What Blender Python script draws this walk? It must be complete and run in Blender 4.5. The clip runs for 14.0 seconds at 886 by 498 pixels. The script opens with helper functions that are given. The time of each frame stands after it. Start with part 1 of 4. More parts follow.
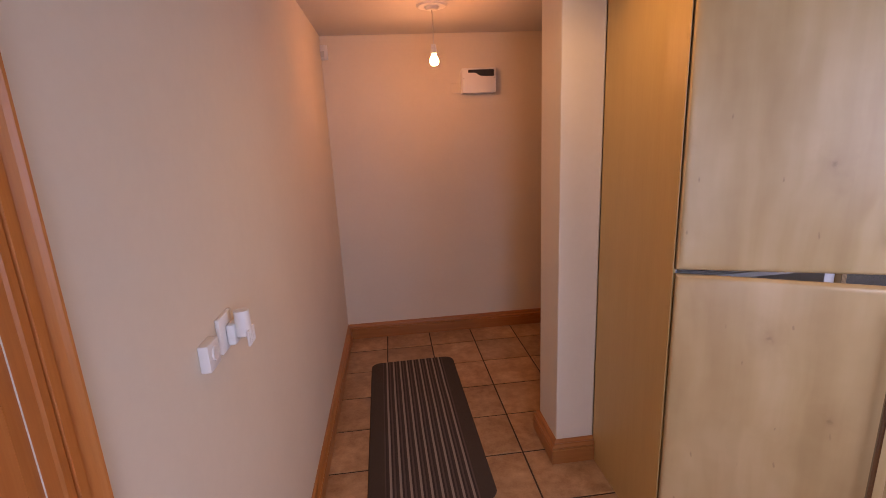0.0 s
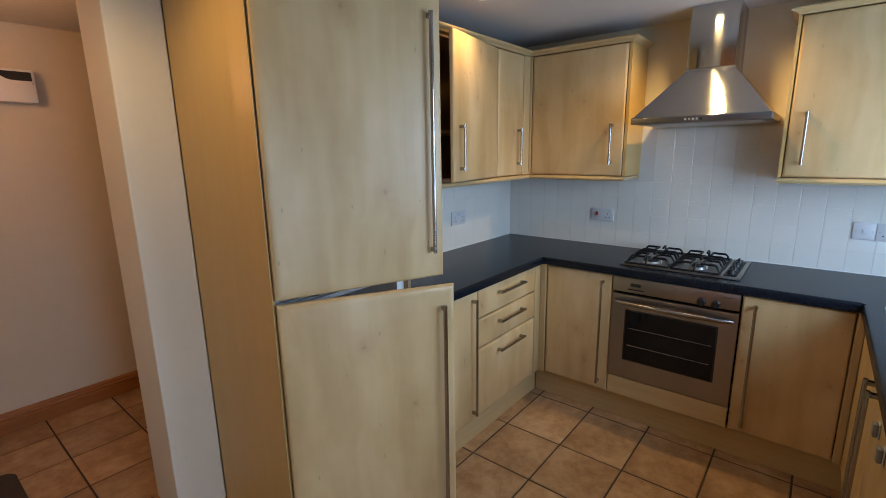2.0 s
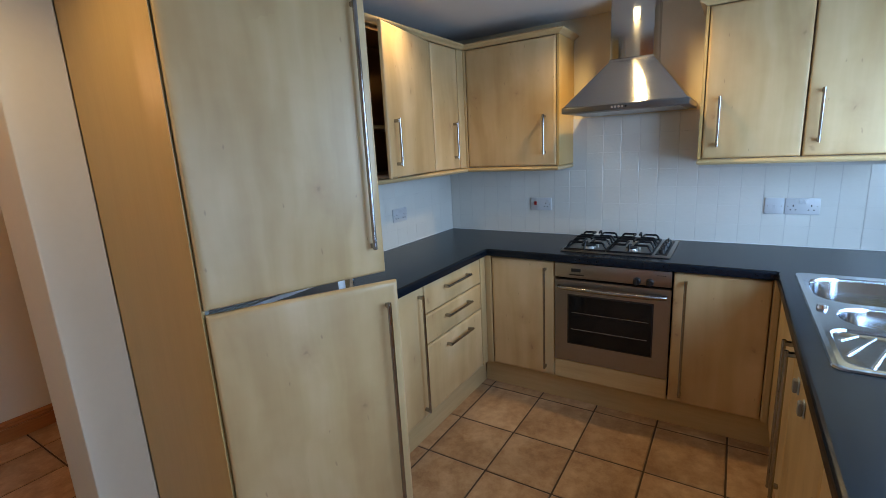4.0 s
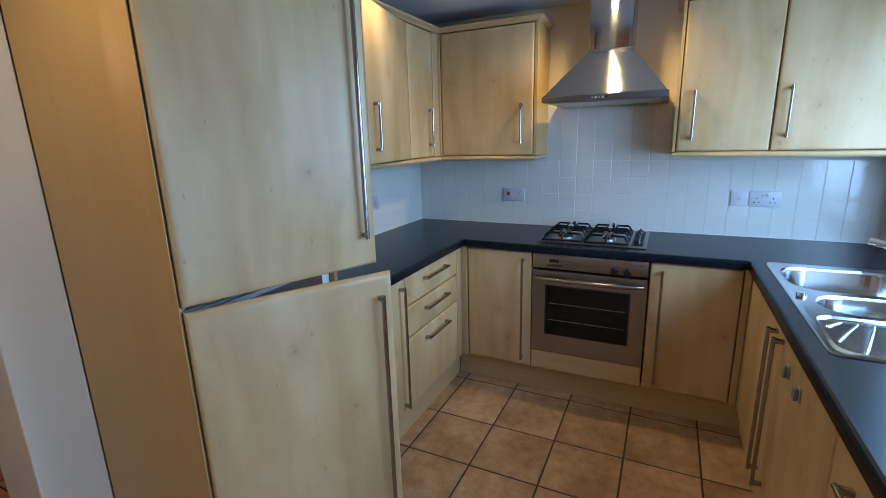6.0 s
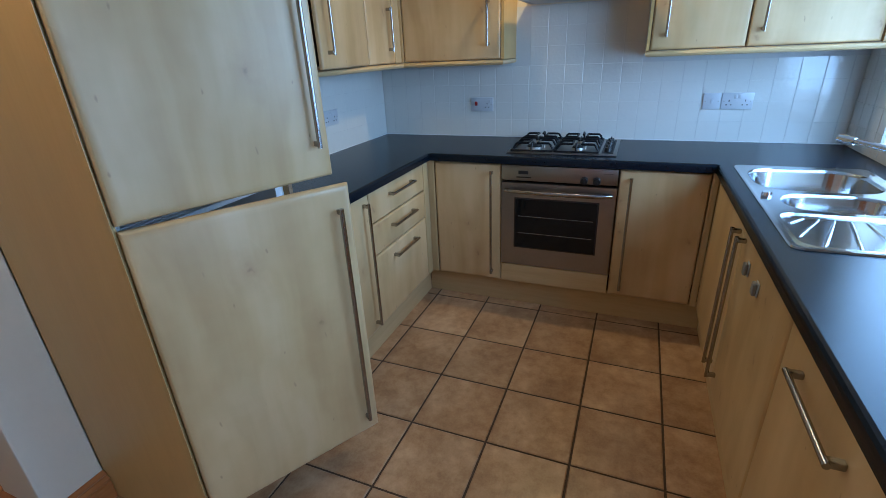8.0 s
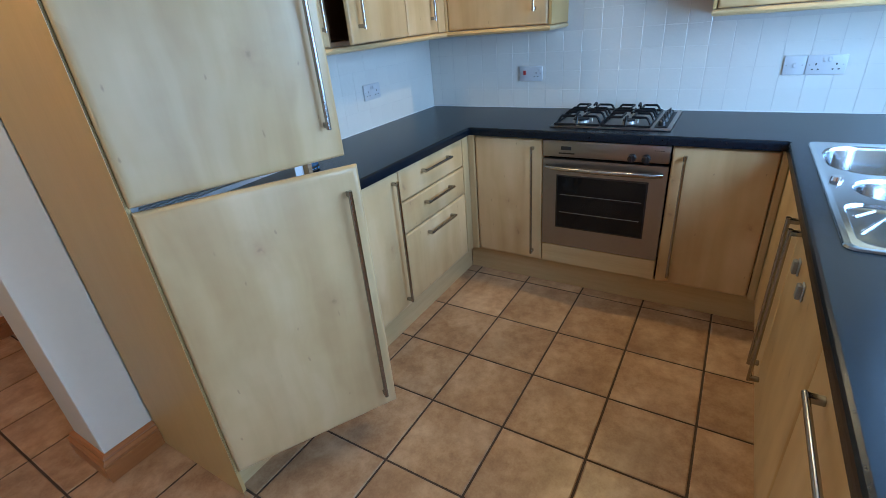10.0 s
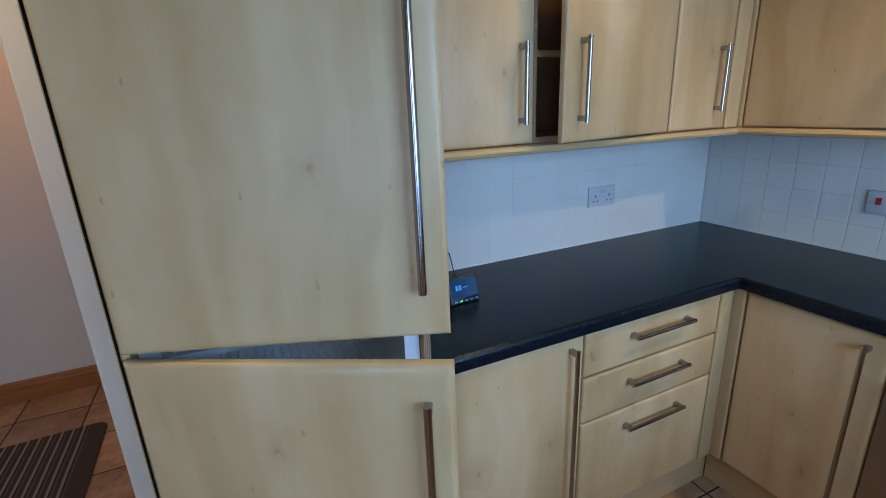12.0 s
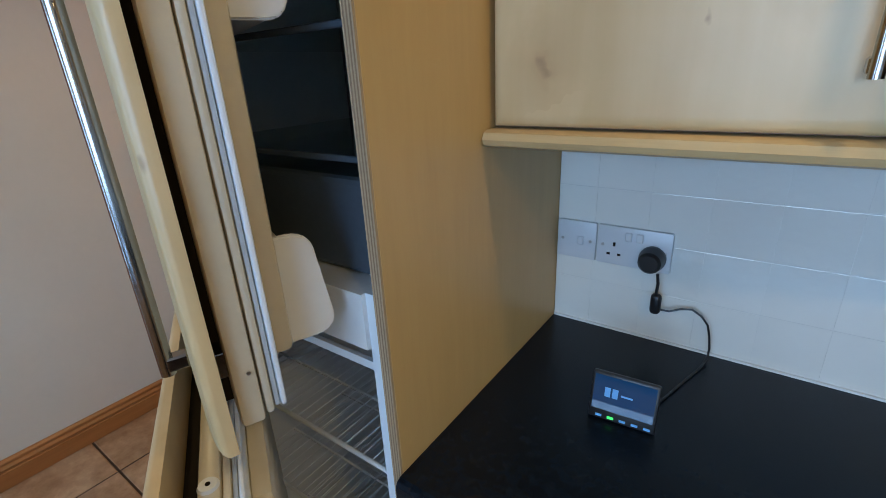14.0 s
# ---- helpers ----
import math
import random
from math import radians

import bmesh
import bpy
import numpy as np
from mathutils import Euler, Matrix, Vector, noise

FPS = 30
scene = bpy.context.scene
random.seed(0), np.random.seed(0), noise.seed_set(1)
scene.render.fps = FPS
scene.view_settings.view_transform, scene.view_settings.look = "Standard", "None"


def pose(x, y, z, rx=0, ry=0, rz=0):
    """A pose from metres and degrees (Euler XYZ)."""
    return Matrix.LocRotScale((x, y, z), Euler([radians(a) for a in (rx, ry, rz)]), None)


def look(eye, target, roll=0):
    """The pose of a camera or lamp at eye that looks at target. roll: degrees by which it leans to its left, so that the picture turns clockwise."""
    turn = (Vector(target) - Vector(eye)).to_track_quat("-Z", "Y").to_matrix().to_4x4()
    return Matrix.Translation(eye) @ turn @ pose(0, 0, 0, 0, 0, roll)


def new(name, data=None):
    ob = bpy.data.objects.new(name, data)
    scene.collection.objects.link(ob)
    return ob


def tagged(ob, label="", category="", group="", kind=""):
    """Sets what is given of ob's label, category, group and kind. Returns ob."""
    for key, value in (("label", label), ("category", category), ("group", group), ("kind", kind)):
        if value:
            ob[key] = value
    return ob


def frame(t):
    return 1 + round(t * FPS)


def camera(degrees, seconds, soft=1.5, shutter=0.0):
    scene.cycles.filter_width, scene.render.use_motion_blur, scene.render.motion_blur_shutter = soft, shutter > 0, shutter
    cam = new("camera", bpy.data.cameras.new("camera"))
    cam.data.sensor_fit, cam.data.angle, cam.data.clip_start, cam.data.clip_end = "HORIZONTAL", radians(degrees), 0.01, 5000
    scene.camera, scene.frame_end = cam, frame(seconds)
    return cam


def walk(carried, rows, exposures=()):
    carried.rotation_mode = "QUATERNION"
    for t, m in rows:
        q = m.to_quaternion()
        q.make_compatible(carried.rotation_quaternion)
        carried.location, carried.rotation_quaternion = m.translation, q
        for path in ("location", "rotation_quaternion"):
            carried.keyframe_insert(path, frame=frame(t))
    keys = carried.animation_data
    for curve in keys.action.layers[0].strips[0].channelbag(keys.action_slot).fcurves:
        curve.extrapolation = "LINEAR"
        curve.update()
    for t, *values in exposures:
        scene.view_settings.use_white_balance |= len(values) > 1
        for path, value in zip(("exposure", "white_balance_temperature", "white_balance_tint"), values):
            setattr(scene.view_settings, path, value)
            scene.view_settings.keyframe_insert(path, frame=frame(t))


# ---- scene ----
cam = camera(87.9, 14.0, 0.5)
PATH = [
    (0, (-2.64, -1.291, 1.542), (-2.436, 0.642, 1.07), -2.7),
    (0.5, (-2.598, -1.054, 1.518), (-1.875, 0.745, 1.029), -0.7),
    (1, (-2.561, -1.003, 1.508), (-1.339, 0.505, 1.027), 1.6),
    (1.5, (-2.523, -1.105, 1.535), (-1.117, 0.245, 1.087), 0.8),
    (2, (-2.483, -1.254, 1.553), (-0.972, -0.012, 1.134), -0.9),
    (2.5, (-2.451, -1.354, 1.55), (-0.862, -0.21, 1.143), -2.6),
    (3, (-2.429, -1.41, 1.54), (-0.816, -0.3, 1.129), -3.0),
    (3.2, (-2.434, -1.405, 1.54), (-0.816, -0.319, 1.127), -3.1),
    (5.3, (-2.465, -1.0, 1.498), (-0.772, -0.038, 1.036), -1.7),
    (5.5, (-2.468, -1.009, 1.5), (-0.748, -0.1, 1.034), -1.6),
    (6, (-2.463, -1.072, 1.509), (-0.718, -0.217, 1.036), -1.6),
    (6.5, (-2.456, -1.088, 1.515), (-0.694, -0.276, 1.028), -1.7),
    (7, (-2.457, -1.057, 1.498), (-0.669, -0.344, 0.954), -1.5),
    (7.5, (-2.453, -1.039, 1.46), (-0.692, -0.357, 0.801), -1.8),
    (7.7, (-2.435, -1.05, 1.444), (-0.7, -0.368, 0.718), -2.1),
    (9.8, (-2.263, -1.25, 1.447), (-0.776, -0.323, 0.482), -5.5),
    (10, (-2.261, -1.231, 1.462), (-0.763, -0.254, 0.567), -5.2),
    (10.5, (-2.216, -1.084, 1.51), (-0.687, 0.008, 0.825), -4.4),
    (11, (-2.113, -0.931, 1.507), (-0.676, 0.317, 0.894), -4.2),
    (11.5, (-1.855, -0.947, 1.496), (-0.667, 0.551, 0.907), -3.0),
    (12, (-1.53, -0.903, 1.504), (-0.73, 0.834, 0.919), -2.4),
    (12.5, (-1.215, -0.702, 1.477), (-0.895, 1.172, 0.858), -2.5),
    (13, (-0.925, -0.62, 1.476), (-1.141, 1.251, 0.803), -2.6),
    (13.5, (-0.759, -0.54, 1.489), (-1.393, 1.227, 0.799), -2.7),
    (14, (-0.773, -0.358, 1.474), (-1.885, 1.14, 0.752), -2.9),
]
EXPOSURES = [
    (0.0, -0.42, 8300, 46),
    (0.5, -0.36, 6850, 36),
    (1.0, -0.65, 7000, 31),
    (1.5, -0.48, 6950, 19),
    (2.5, -0.52, 6750, 10),
    (3.2, -0.53, 6550, 9),
    (5.5, -0.48, 5800, 7),
    (7.5, -0.58, 5350, 5),
    (10.0, -0.1, 5450, 4),
    (11.5, -0.52, 5750, 8),
    (12.0, -0.55, 5500, 9),
    (12.5, -0.64, 5180, 5),
    (13.0, -1.1, 5600, 11),
    (13.5, -0.76, 6000, 11),
    (14.0, -0.44, 6000, 7),
]
walk(cam, [(t, look(eye, target, roll)) for t, eye, target, roll in PATH], EXPOSURES)

# ---- light ----
world = bpy.data.worlds.new("world")
world.use_nodes = True
scene.world = world
sky = world.node_tree.nodes.new("ShaderNodeTexSky")
sky.sky_type, sky.sun_disc = "NISHITA", False
sky.sun_elevation, sky.sun_rotation = radians(35), radians(200)
world.node_tree.links.new(sky.outputs[0], world.node_tree.nodes["Background"].inputs[0])
world.node_tree.nodes["Background"].inputs[1].default_value = 0.15

WARM = (1.0, 0.71, 0.31)


def lamp(name, kind, at, energy, colour, **more):
    data = bpy.data.lights.new(name, kind)
    data.energy, data.color = energy, colour
    for key, value in more.items():
        if key == "size_xy":
            data.shape, data.size, data.size_y = "RECTANGLE", value[0], value[1]
        elif key == "spread":
            data.spread = radians(value)
        elif key == "radius":
            data.shadow_soft_size = value
        elif key == "spot":
            data.spot_size, data.spot_blend = radians(value[0]), value[1]
    ob = new(name, data)
    ob.matrix_world = at
    return ob


WIN = (-1.35, 0.20, 0.965, 2.06)          # window opening: x0, x1, z0, z1
GLAZED = (-2.80, -1.98, 0.0, 2.05)        # glazed back door: x0, x1, z0, z1
DAY = (0.405, 0.646, 1.0)
for wz in (1.265, 1.765):
    lamp("window_daylight", "AREA", pose(-0.575, -2.17, wz, 68, 0, 0), 27, DAY, size_xy=(1.44, 0.48), spread=180)
lamp("back_door_daylight", "AREA", pose(-2.39, -2.24, 1.10, 70, 0, 0), 15, DAY, size_xy=(0.52, 1.4), spread=140)
SPOTS = ((-0.52, 0.09), (0.17, -0.74), (-2.12, 0.14))
for (sx, sy), watts in zip(SPOTS, (16, 52, 22)):
    lamp("downlight_glow", "SPOT", pose(sx, sy, 2.235), watts, WARM, radius=0.025, spot=(152, 1.0))


# ---- materials ----
class Nodes:
    def __init__(self, name):
        self.mat = bpy.data.materials.new(name)
        self.mat.use_nodes = True
        self.tree = self.mat.node_tree
        self.bsdf = self.tree.nodes["Principled BSDF"]

    def add(self, kind, **sets):
        n = self.tree.nodes.new(kind)
        for key, value in sets.items():
            n.inputs[key].default_value = value
        return n

    def link(self, a, b):
        self.tree.links.new(a, b)

    def coords(self, scale=(1, 1, 1), vary=0.0):
        tc = self.add("ShaderNodeTexCoord")
        out = tc.outputs["Object"]
        if vary:
            info = self.add("ShaderNodeObjectInfo")
            mul = self.tree.nodes.new("ShaderNodeMath")
            mul.operation = "MULTIPLY"
            mul.inputs[1].default_value = vary
            self.link(info.outputs["Random"], mul.inputs[0])
            add = self.tree.nodes.new("ShaderNodeVectorMath")
            self.link(out, add.inputs[0])
            self.link(mul.outputs[0], add.inputs[1])
            out = add.outputs[0]
        mp = self.add("ShaderNodeMapping")
        mp.inputs["Scale"].default_value = scale
        self.link(out, mp.inputs["Vector"])
        return mp.outputs[0]

    def noise(self, vec, scale, detail=4.0, rough=0.55):
        n = self.add("ShaderNodeTexNoise", Scale=scale, Detail=detail, Roughness=rough)
        self.link(vec, n.inputs["Vector"])
        return n.outputs[0]

    def spots(self, scale, vary, share):
        """Scattered spots on the x-z face of a board: distance from each, and which of them are kept."""
        v = self.coords((scale[0], 0.0, scale[1]), vary)
        v.node.inputs["Rotation"].default_value = (math.pi / 2, 0, 0)
        wave = self.noise(self.coords((30, 30, 30)), 1.0, 2.0)
        shift = self.tree.nodes.new("ShaderNodeVectorMath")
        shift.operation = "MULTIPLY_ADD"
        self.link(wave, shift.inputs[0])
        shift.inputs[1].default_value = (0.22, 0.22, 0.0)
        self.link(v, shift.inputs[2])
        vor = self.tree.nodes.new("ShaderNodeTexVoronoi")
        vor.voronoi_dimensions = "2D"
        vor.inputs["Scale"].default_value = 1.0
        self.link(shift.outputs[0], vor.inputs["Vector"])
        return vor.outputs["Distance"], self.ramp(vor.outputs["Color"], ((share - 0.02, (0, 0, 0)), (share, (1, 1, 1))))

    def ramp(self, fac, stops):
        r = self.tree.nodes.new("ShaderNodeValToRGB")
        e = r.color_ramp.elements
        while len(e) < len(stops):
            e.new(0.5)
        for el, (p, c) in zip(e, stops):
            el.position, el.color = p, (*c, 1)
        self.link(fac, r.inputs[0])
        return r.outputs[0]

    def mix(self, fac, a, b, mode="MIX"):
        m = self.tree.nodes.new("ShaderNodeMix")
        m.data_type, m.blend_type = "RGBA", mode
        for sock, v in ((m.inputs[0], fac), (m.inputs[6], a), (m.inputs[7], b)):
            if isinstance(v, (int, float)):
                sock.default_value = v
            elif isinstance(v, tuple):
                sock.default_value = (*v, 1)
            else:
                self.link(v, sock)
        return m.outputs[2]

    def bump(self, height, strength=0.2, dist=0.002):
        bnode = self.add("ShaderNodeBump", Strength=strength, Distance=dist)
        self.link(height, bnode.inputs["Height"])
        self.link(bnode.outputs[0], self.bsdf.inputs["Normal"])

    def base(self, c):
        if isinstance(c, tuple):
            self.bsdf.inputs["Base Color"].default_value = (*c, 1)
        else:
            self.link(c, self.bsdf.inputs["Base Color"])

    def set(self, rough=0.5, metal=0.0, **more):
        self.bsdf.inputs["Roughness"].default_value = rough
        self.bsdf.inputs["Metallic"].default_value = metal
        for key, value in more.items():
            self.bsdf.inputs[key].default_value = value
        return self.mat


def plain(name, colour, rough=0.5, metal=0.0, mottle=0.06, scale=6.0, bump=0.0, bump_scale=200.0, **more):
    """A material of one colour with slight mottling at two scales."""
    n = Nodes(name)
    v = n.coords(vary=7.0)
    big, fine = n.noise(v, scale), n.noise(v, scale * 14)
    lo = tuple(c * (1 - mottle) for c in colour)
    hi = tuple(min(1, c * (1 + mottle)) for c in colour)
    col = n.mix(0.35, n.ramp(big, ((0.3, lo), (0.7, hi))), n.ramp(fine, ((0.3, lo), (0.7, hi))))
    n.base(col)
    if bump:
        n.bump(n.noise(v, bump_scale, 6.0), bump, 0.002)
    return n.set(rough, metal, **more)


def wood(name, dark, mid, light, across, along, knots=0.0, rough=0.38, axis="z", bump=0.08):
    """Wood veneer with its grain along one axis, drifting tone, streaks and a few small knots."""
    n = Nodes(name)
    s = {"x": (along, across, across), "y": (across, along, across), "z": (across, across, along)}[axis]
    v = n.coords(s, vary=13.0)
    blotch = n.noise(n.coords(tuple(c * 0.35 for c in s), vary=5.0), 1.0, 3.0, 0.5)
    streak = n.noise(v, 4.0, 8.0, 0.62)
    fine = n.noise(v, 22.0, 3.0, 0.6)
    col = n.ramp(streak, ((0.28, dark), (0.5, mid), (0.72, light)))
    col = n.mix(0.45, col, n.ramp(blotch, ((0.3, dark), (0.5, mid), (0.68, light))))
    col = n.mix(0.16, col, n.ramp(fine, ((0.35, dark), (0.65, light))))
    if knots:
        vor = n.tree.nodes.new("ShaderNodeTexVoronoi")
        vor.inputs["Scale"].default_value = 1.0
        n.link(n.coords(tuple(c * 2.4 if c == across else c * 5.0 for c in s), vary=9.0), vor.inputs["Vector"])
        dark_knot = tuple(c * 0.45 for c in dark)
        mask = n.ramp(vor.outputs["Distance"], ((0.03, (knots,) * 3), (0.13, (0, 0, 0))))
        col = n.mix(mask, col, dark_knot)
    n.base(col)
    n.bump(streak, bump, 0.001)
    return n.set(rough, 0.0)


def veneer(name):
    """Pale maple foil: broad vertical bands, wavy figure, faint fine grain, a few pin knots and smudges."""
    n = Nodes(name)
    warp = n.noise(n.coords((2.2, 2.2, 1.6), vary=3.0), 1.0, 3.0, 0.5)
    base_v = n.coords((6.0, 6.0, 0.5), vary=13.0)
    off = n.tree.nodes.new("ShaderNodeVectorMath")
    off.operation = "MULTIPLY_ADD"
    n.link(warp, off.inputs[0])
    off.inputs[1].default_value = (1.3, 1.3, 0.5)
    n.link(base_v, off.inputs[2])
    band = n.noise(off.outputs[0], 1.3, 3.0, 0.5)
    grain = n.noise(n.coords((60, 60, 1.6), vary=11.0), 1.0, 4.0, 0.65)
    cloud = n.noise(n.coords((3.0, 3.0, 1.7), vary=21.0), 1.0, 3.0, 0.5)
    figure = n.noise(n.coords((16, 16, 22), vary=4.0), 1.0, 2.0, 0.5)
    dark, mid, light = (0.455, 0.290, 0.124), (0.566, 0.384, 0.182), (0.672, 0.484, 0.262)
    col = n.ramp(band, ((0.37, dark), (0.50, mid), (0.63, light)))
    col = n.mix(0.48, col, n.ramp(cloud, ((0.36, dark), (0.5, mid), (0.64, light))))
    col = n.mix(0.05, col, n.ramp(grain, ((0.35, dark), (0.65, light))))
    col = n.mix(0.05, col, n.ramp(figure, ((0.35, dark), (0.65, light))))
    knot, is_knot = n.spots((5.2, 3.6), 9.0, 0.53)
    halo = n.ramp(knot, ((0.03, (0.42,) * 3), (0.10, (0.24,) * 3), (0.34, (0, 0, 0))))
    col = n.mix(n.mix(1.0, halo, is_knot, "MULTIPLY"), col, (0.36, 0.20, 0.085))
    pit = n.ramp(knot, ((0.010, (0.32,) * 3), (0.045, (0, 0, 0))))
    col = n.mix(n.mix(1.0, pit, is_knot, "MULTIPLY"), col, (0.17, 0.09, 0.04))
    tick, is_tick = n.spots((17, 6.0), 15.0, 0.72)
    mark = n.ramp(tick, ((0.015, (0.55,) * 3), (0.06, (0, 0, 0))))
    col = n.mix(n.mix(1.0, mark, is_tick, "MULTIPLY"), col, (0.30, 0.17, 0.075))
    n.base(col)
    n.bump(band, 0.05, 0.001)
    return n.set(0.37)


M = {}
M["veneer"] = veneer("pale_maple_veneer")
M["edge"] = wood("maple_trim", (0.44, 0.292, 0.124), (0.53, 0.366, 0.172), (0.60, 0.432, 0.226), 9.0, 0.6, rough=0.36)
M["edge_x"] = wood("maple_trim_long", (0.44, 0.292, 0.124), (0.53, 0.366, 0.172), (0.60, 0.432, 0.226), 9.0, 0.6, rough=0.36, axis="x")
M["beech"] = wood("beech_panel", (0.480, 0.297, 0.106), (0.525, 0.334, 0.122), (0.565, 0.368, 0.141), 5.0, 0.5, rough=0.40, bump=0.02)
M["pine"] = wood("stained_pine", (0.40, 0.110, 0.022), (0.53, 0.160, 0.036), (0.60, 0.215, 0.058), 12.0, 0.6, rough=0.35)
M["pine_x"] = wood("stained_pine_long", (0.26, 0.090, 0.021), (0.36, 0.132, 0.033), (0.44, 0.180, 0.052), 12.0, 0.6, rough=0.35, axis="x")
M["ply"] = wood("panel_edge_laminate", (0.10, 0.055, 0.026), (0.20, 0.12, 0.062), (0.34, 0.22, 0.125), 70.0, 0.3, rough=0.8)
M["ply_pale"] = wood("pale_edge_laminate", (0.30, 0.20, 0.11), (0.40, 0.275, 0.155), (0.47, 0.33, 0.20), 70.0, 0.3, rough=0.7)
M["carcass"] = plain("cabinet_inside", (0.30, 0.17, 0.08), 0.5)
M["wall"] = plain("wall_emulsion", (0.68, 0.605, 0.485), 0.75, mottle=0.03, scale=3.0, bump=0.12, bump_scale=90.0)
M["wall_cream"] = plain("cream_emulsion", (0.70, 0.60, 0.42), 0.75, mottle=0.03, scale=3.0, bump=0.12, bump_scale=90.0)
M["ceiling"] = plain("ceiling_paint", (0.58, 0.555, 0.53), 0.85, mottle=0.03, scale=2.0, bump=0.1, bump_scale=70.0)
M["worktop"] = plain("black_laminate", (0.0044, 0.0080, 0.0140), 0.27, mottle=0.5, scale=60.0, bump=0.08, bump_scale=420.0, **{"Specular IOR Level": 0.26})
M["steel"] = plain("brushed_steel", (0.335, 0.315, 0.295), 0.30, 1.0, mottle=0.06, scale=5.0)
M["lip_steel"] = plain("dull_lip_steel", (0.24, 0.23, 0.225), 0.32, 1.0, mottle=0.06, scale=5.0)
M["handle"] = plain("satin_handle", (0.36, 0.345, 0.33), 0.17, 1.0, mottle=0.05)
M["sink"] = plain("sink_steel", (0.55, 0.57, 0.60), 0.13, 1.0, mottle=0.05, bump=0.06, bump_scale=30.0)
M["chrome"] = plain("chrome", (0.75, 0.76, 0.78), 0.06, 1.0, mottle=0.02)
M["iron"] = plain("black_enamel", (0.008, 0.008, 0.009), 0.42, mottle=0.3, scale=40.0, bump=0.15, **{"Specular IOR Level": 0.25})
M["black"] = plain("black_plastic", (0.012, 0.012, 0.013), 0.35, mottle=0.2)
M["glass_dark"] = plain("dark_oven_glass", (0.006, 0.006, 0.006), 0.06, mottle=0.2, **{"Specular IOR Level": 0.3})
M["rack"] = plain("oven_rack_chrome", (0.50, 0.48, 0.45), 0.35, 1.0)
M["plastic"] = plain("white_plastic", (0.74, 0.73, 0.70), 0.32, mottle=0.03)
M["socket"] = plain("socket_plastic", (0.60, 0.60, 0.605), 0.30, mottle=0.03)
M["fridge_white"] = plain("fridge_liner", (0.78, 0.80, 0.81), 0.30, mottle=0.03)
M["gasket"] = plain("grey_rubber_gasket", (0.46, 0.50, 0.54), 0.5, mottle=0.08, scale=20.0)
M["cream"] = plain("cream_enamel", (0.62, 0.54, 0.40), 0.36, mottle=0.04)
M["grout"] = plain("floor_grout", (0.062, 0.034, 0.018), 0.85, mottle=0.25, scale=9.0, bump=0.3)
M["wall_grout"] = plain("white_grout", (0.60, 0.58, 0.54), 0.8, mottle=0.05, bump=0.2)
M["red"] = plain("red_neon", (0.36, 0.018, 0.015), 0.3)
M["grey"] = plain("grey_plastic", (0.22, 0.22, 0.22), 0.4)
M["smoke"] = plain("smoked_plastic", (0.03, 0.03, 0.032), 0.25)
# the white liner again, its colour greyed for the shade inside the fridge
M["liner"] = plain("fridge_liner_shaded", (0.60, 0.65, 0.69), 0.35, mottle=0.05)
M["smoke_blue"] = plain("smoked_drawer_plastic", (0.10, 0.125, 0.155), 0.22, mottle=0.1)
# near-black that stands in for the shade inside gaps, holes and the oven
M["hollow_shade"] = plain("painted_hollow_shade", (0.02, 0.015, 0.011), 0.8, **{"Specular IOR Level": 0.05})
M["cord"] = plain("white_flex", (0.60, 0.58, 0.54), 0.5)


def floor_tile_material():
    n = Nodes("terracotta_tile")
    v = n.coords(vary=31.0)
    big, mid, fine = n.noise(v, 5.5, 4.0, 0.6), n.noise(v, 21.0, 5.0, 0.62), n.noise(v, 130.0, 3.0)
    col = n.ramp(big, ((0.34, (0.260, 0.128, 0.054)), (0.5, (0.395, 0.226, 0.108)), (0.64, (0.555, 0.362, 0.205))))
    col = n.mix(0.45, col, n.ramp(mid, ((0.36, (0.262, 0.130, 0.058)), (0.5, (0.400, 0.232, 0.112)), (0.64, (0.545, 0.350, 0.195)))))
    col = n.mix(0.14, col, n.ramp(fine, ((0.35, (0.25, 0.118, 0.058)), (0.6, (0.50, 0.305, 0.170)))))
    stain = n.noise(n.coords((1, 1, 1), 3.0), 2.1, 3.0, 0.5)
    col = n.mix(n.ramp(stain, ((0.52, (0, 0, 0)), (0.70, (0.35, 0.35, 0.35)))), col, (0.20, 0.105, 0.048))
    info = n.add("ShaderNodeObjectInfo")
    tone = n.ramp(info.outputs["Random"], ((0.0, (0.86, 0.85, 0.84)), (1.0, (1.06, 1.05, 1.05))))
    n.base(n.mix(1.0, col, tone, "MULTIPLY"))
    n.bump(mid, 0.12, 0.003)
    return n.set(0.34)


def glazed_tile_material():
    n = Nodes("white_glazed_tile")
    v = n.coords(vary=17.0)
    wave, fine = n.noise(v, 58.0, 1.0, 0.4), n.noise(v, 8.0, 2.0)
    info = n.add("ShaderNodeObjectInfo")
    tone = n.ramp(info.outputs["Random"], ((0.0, (0.715, 0.695, 0.635)), (1.0, (0.735, 0.715, 0.652))))
    n.base(n.mix(0.3, tone, n.ramp(fine, ((0.3, (0.68, 0.665, 0.61)), (0.7, (0.73, 0.715, 0.66))))))
    n.bump(wave, 0.26, 0.003)
    return n.set(0.04, 0.0, **{"Specular IOR Level": 0.8})


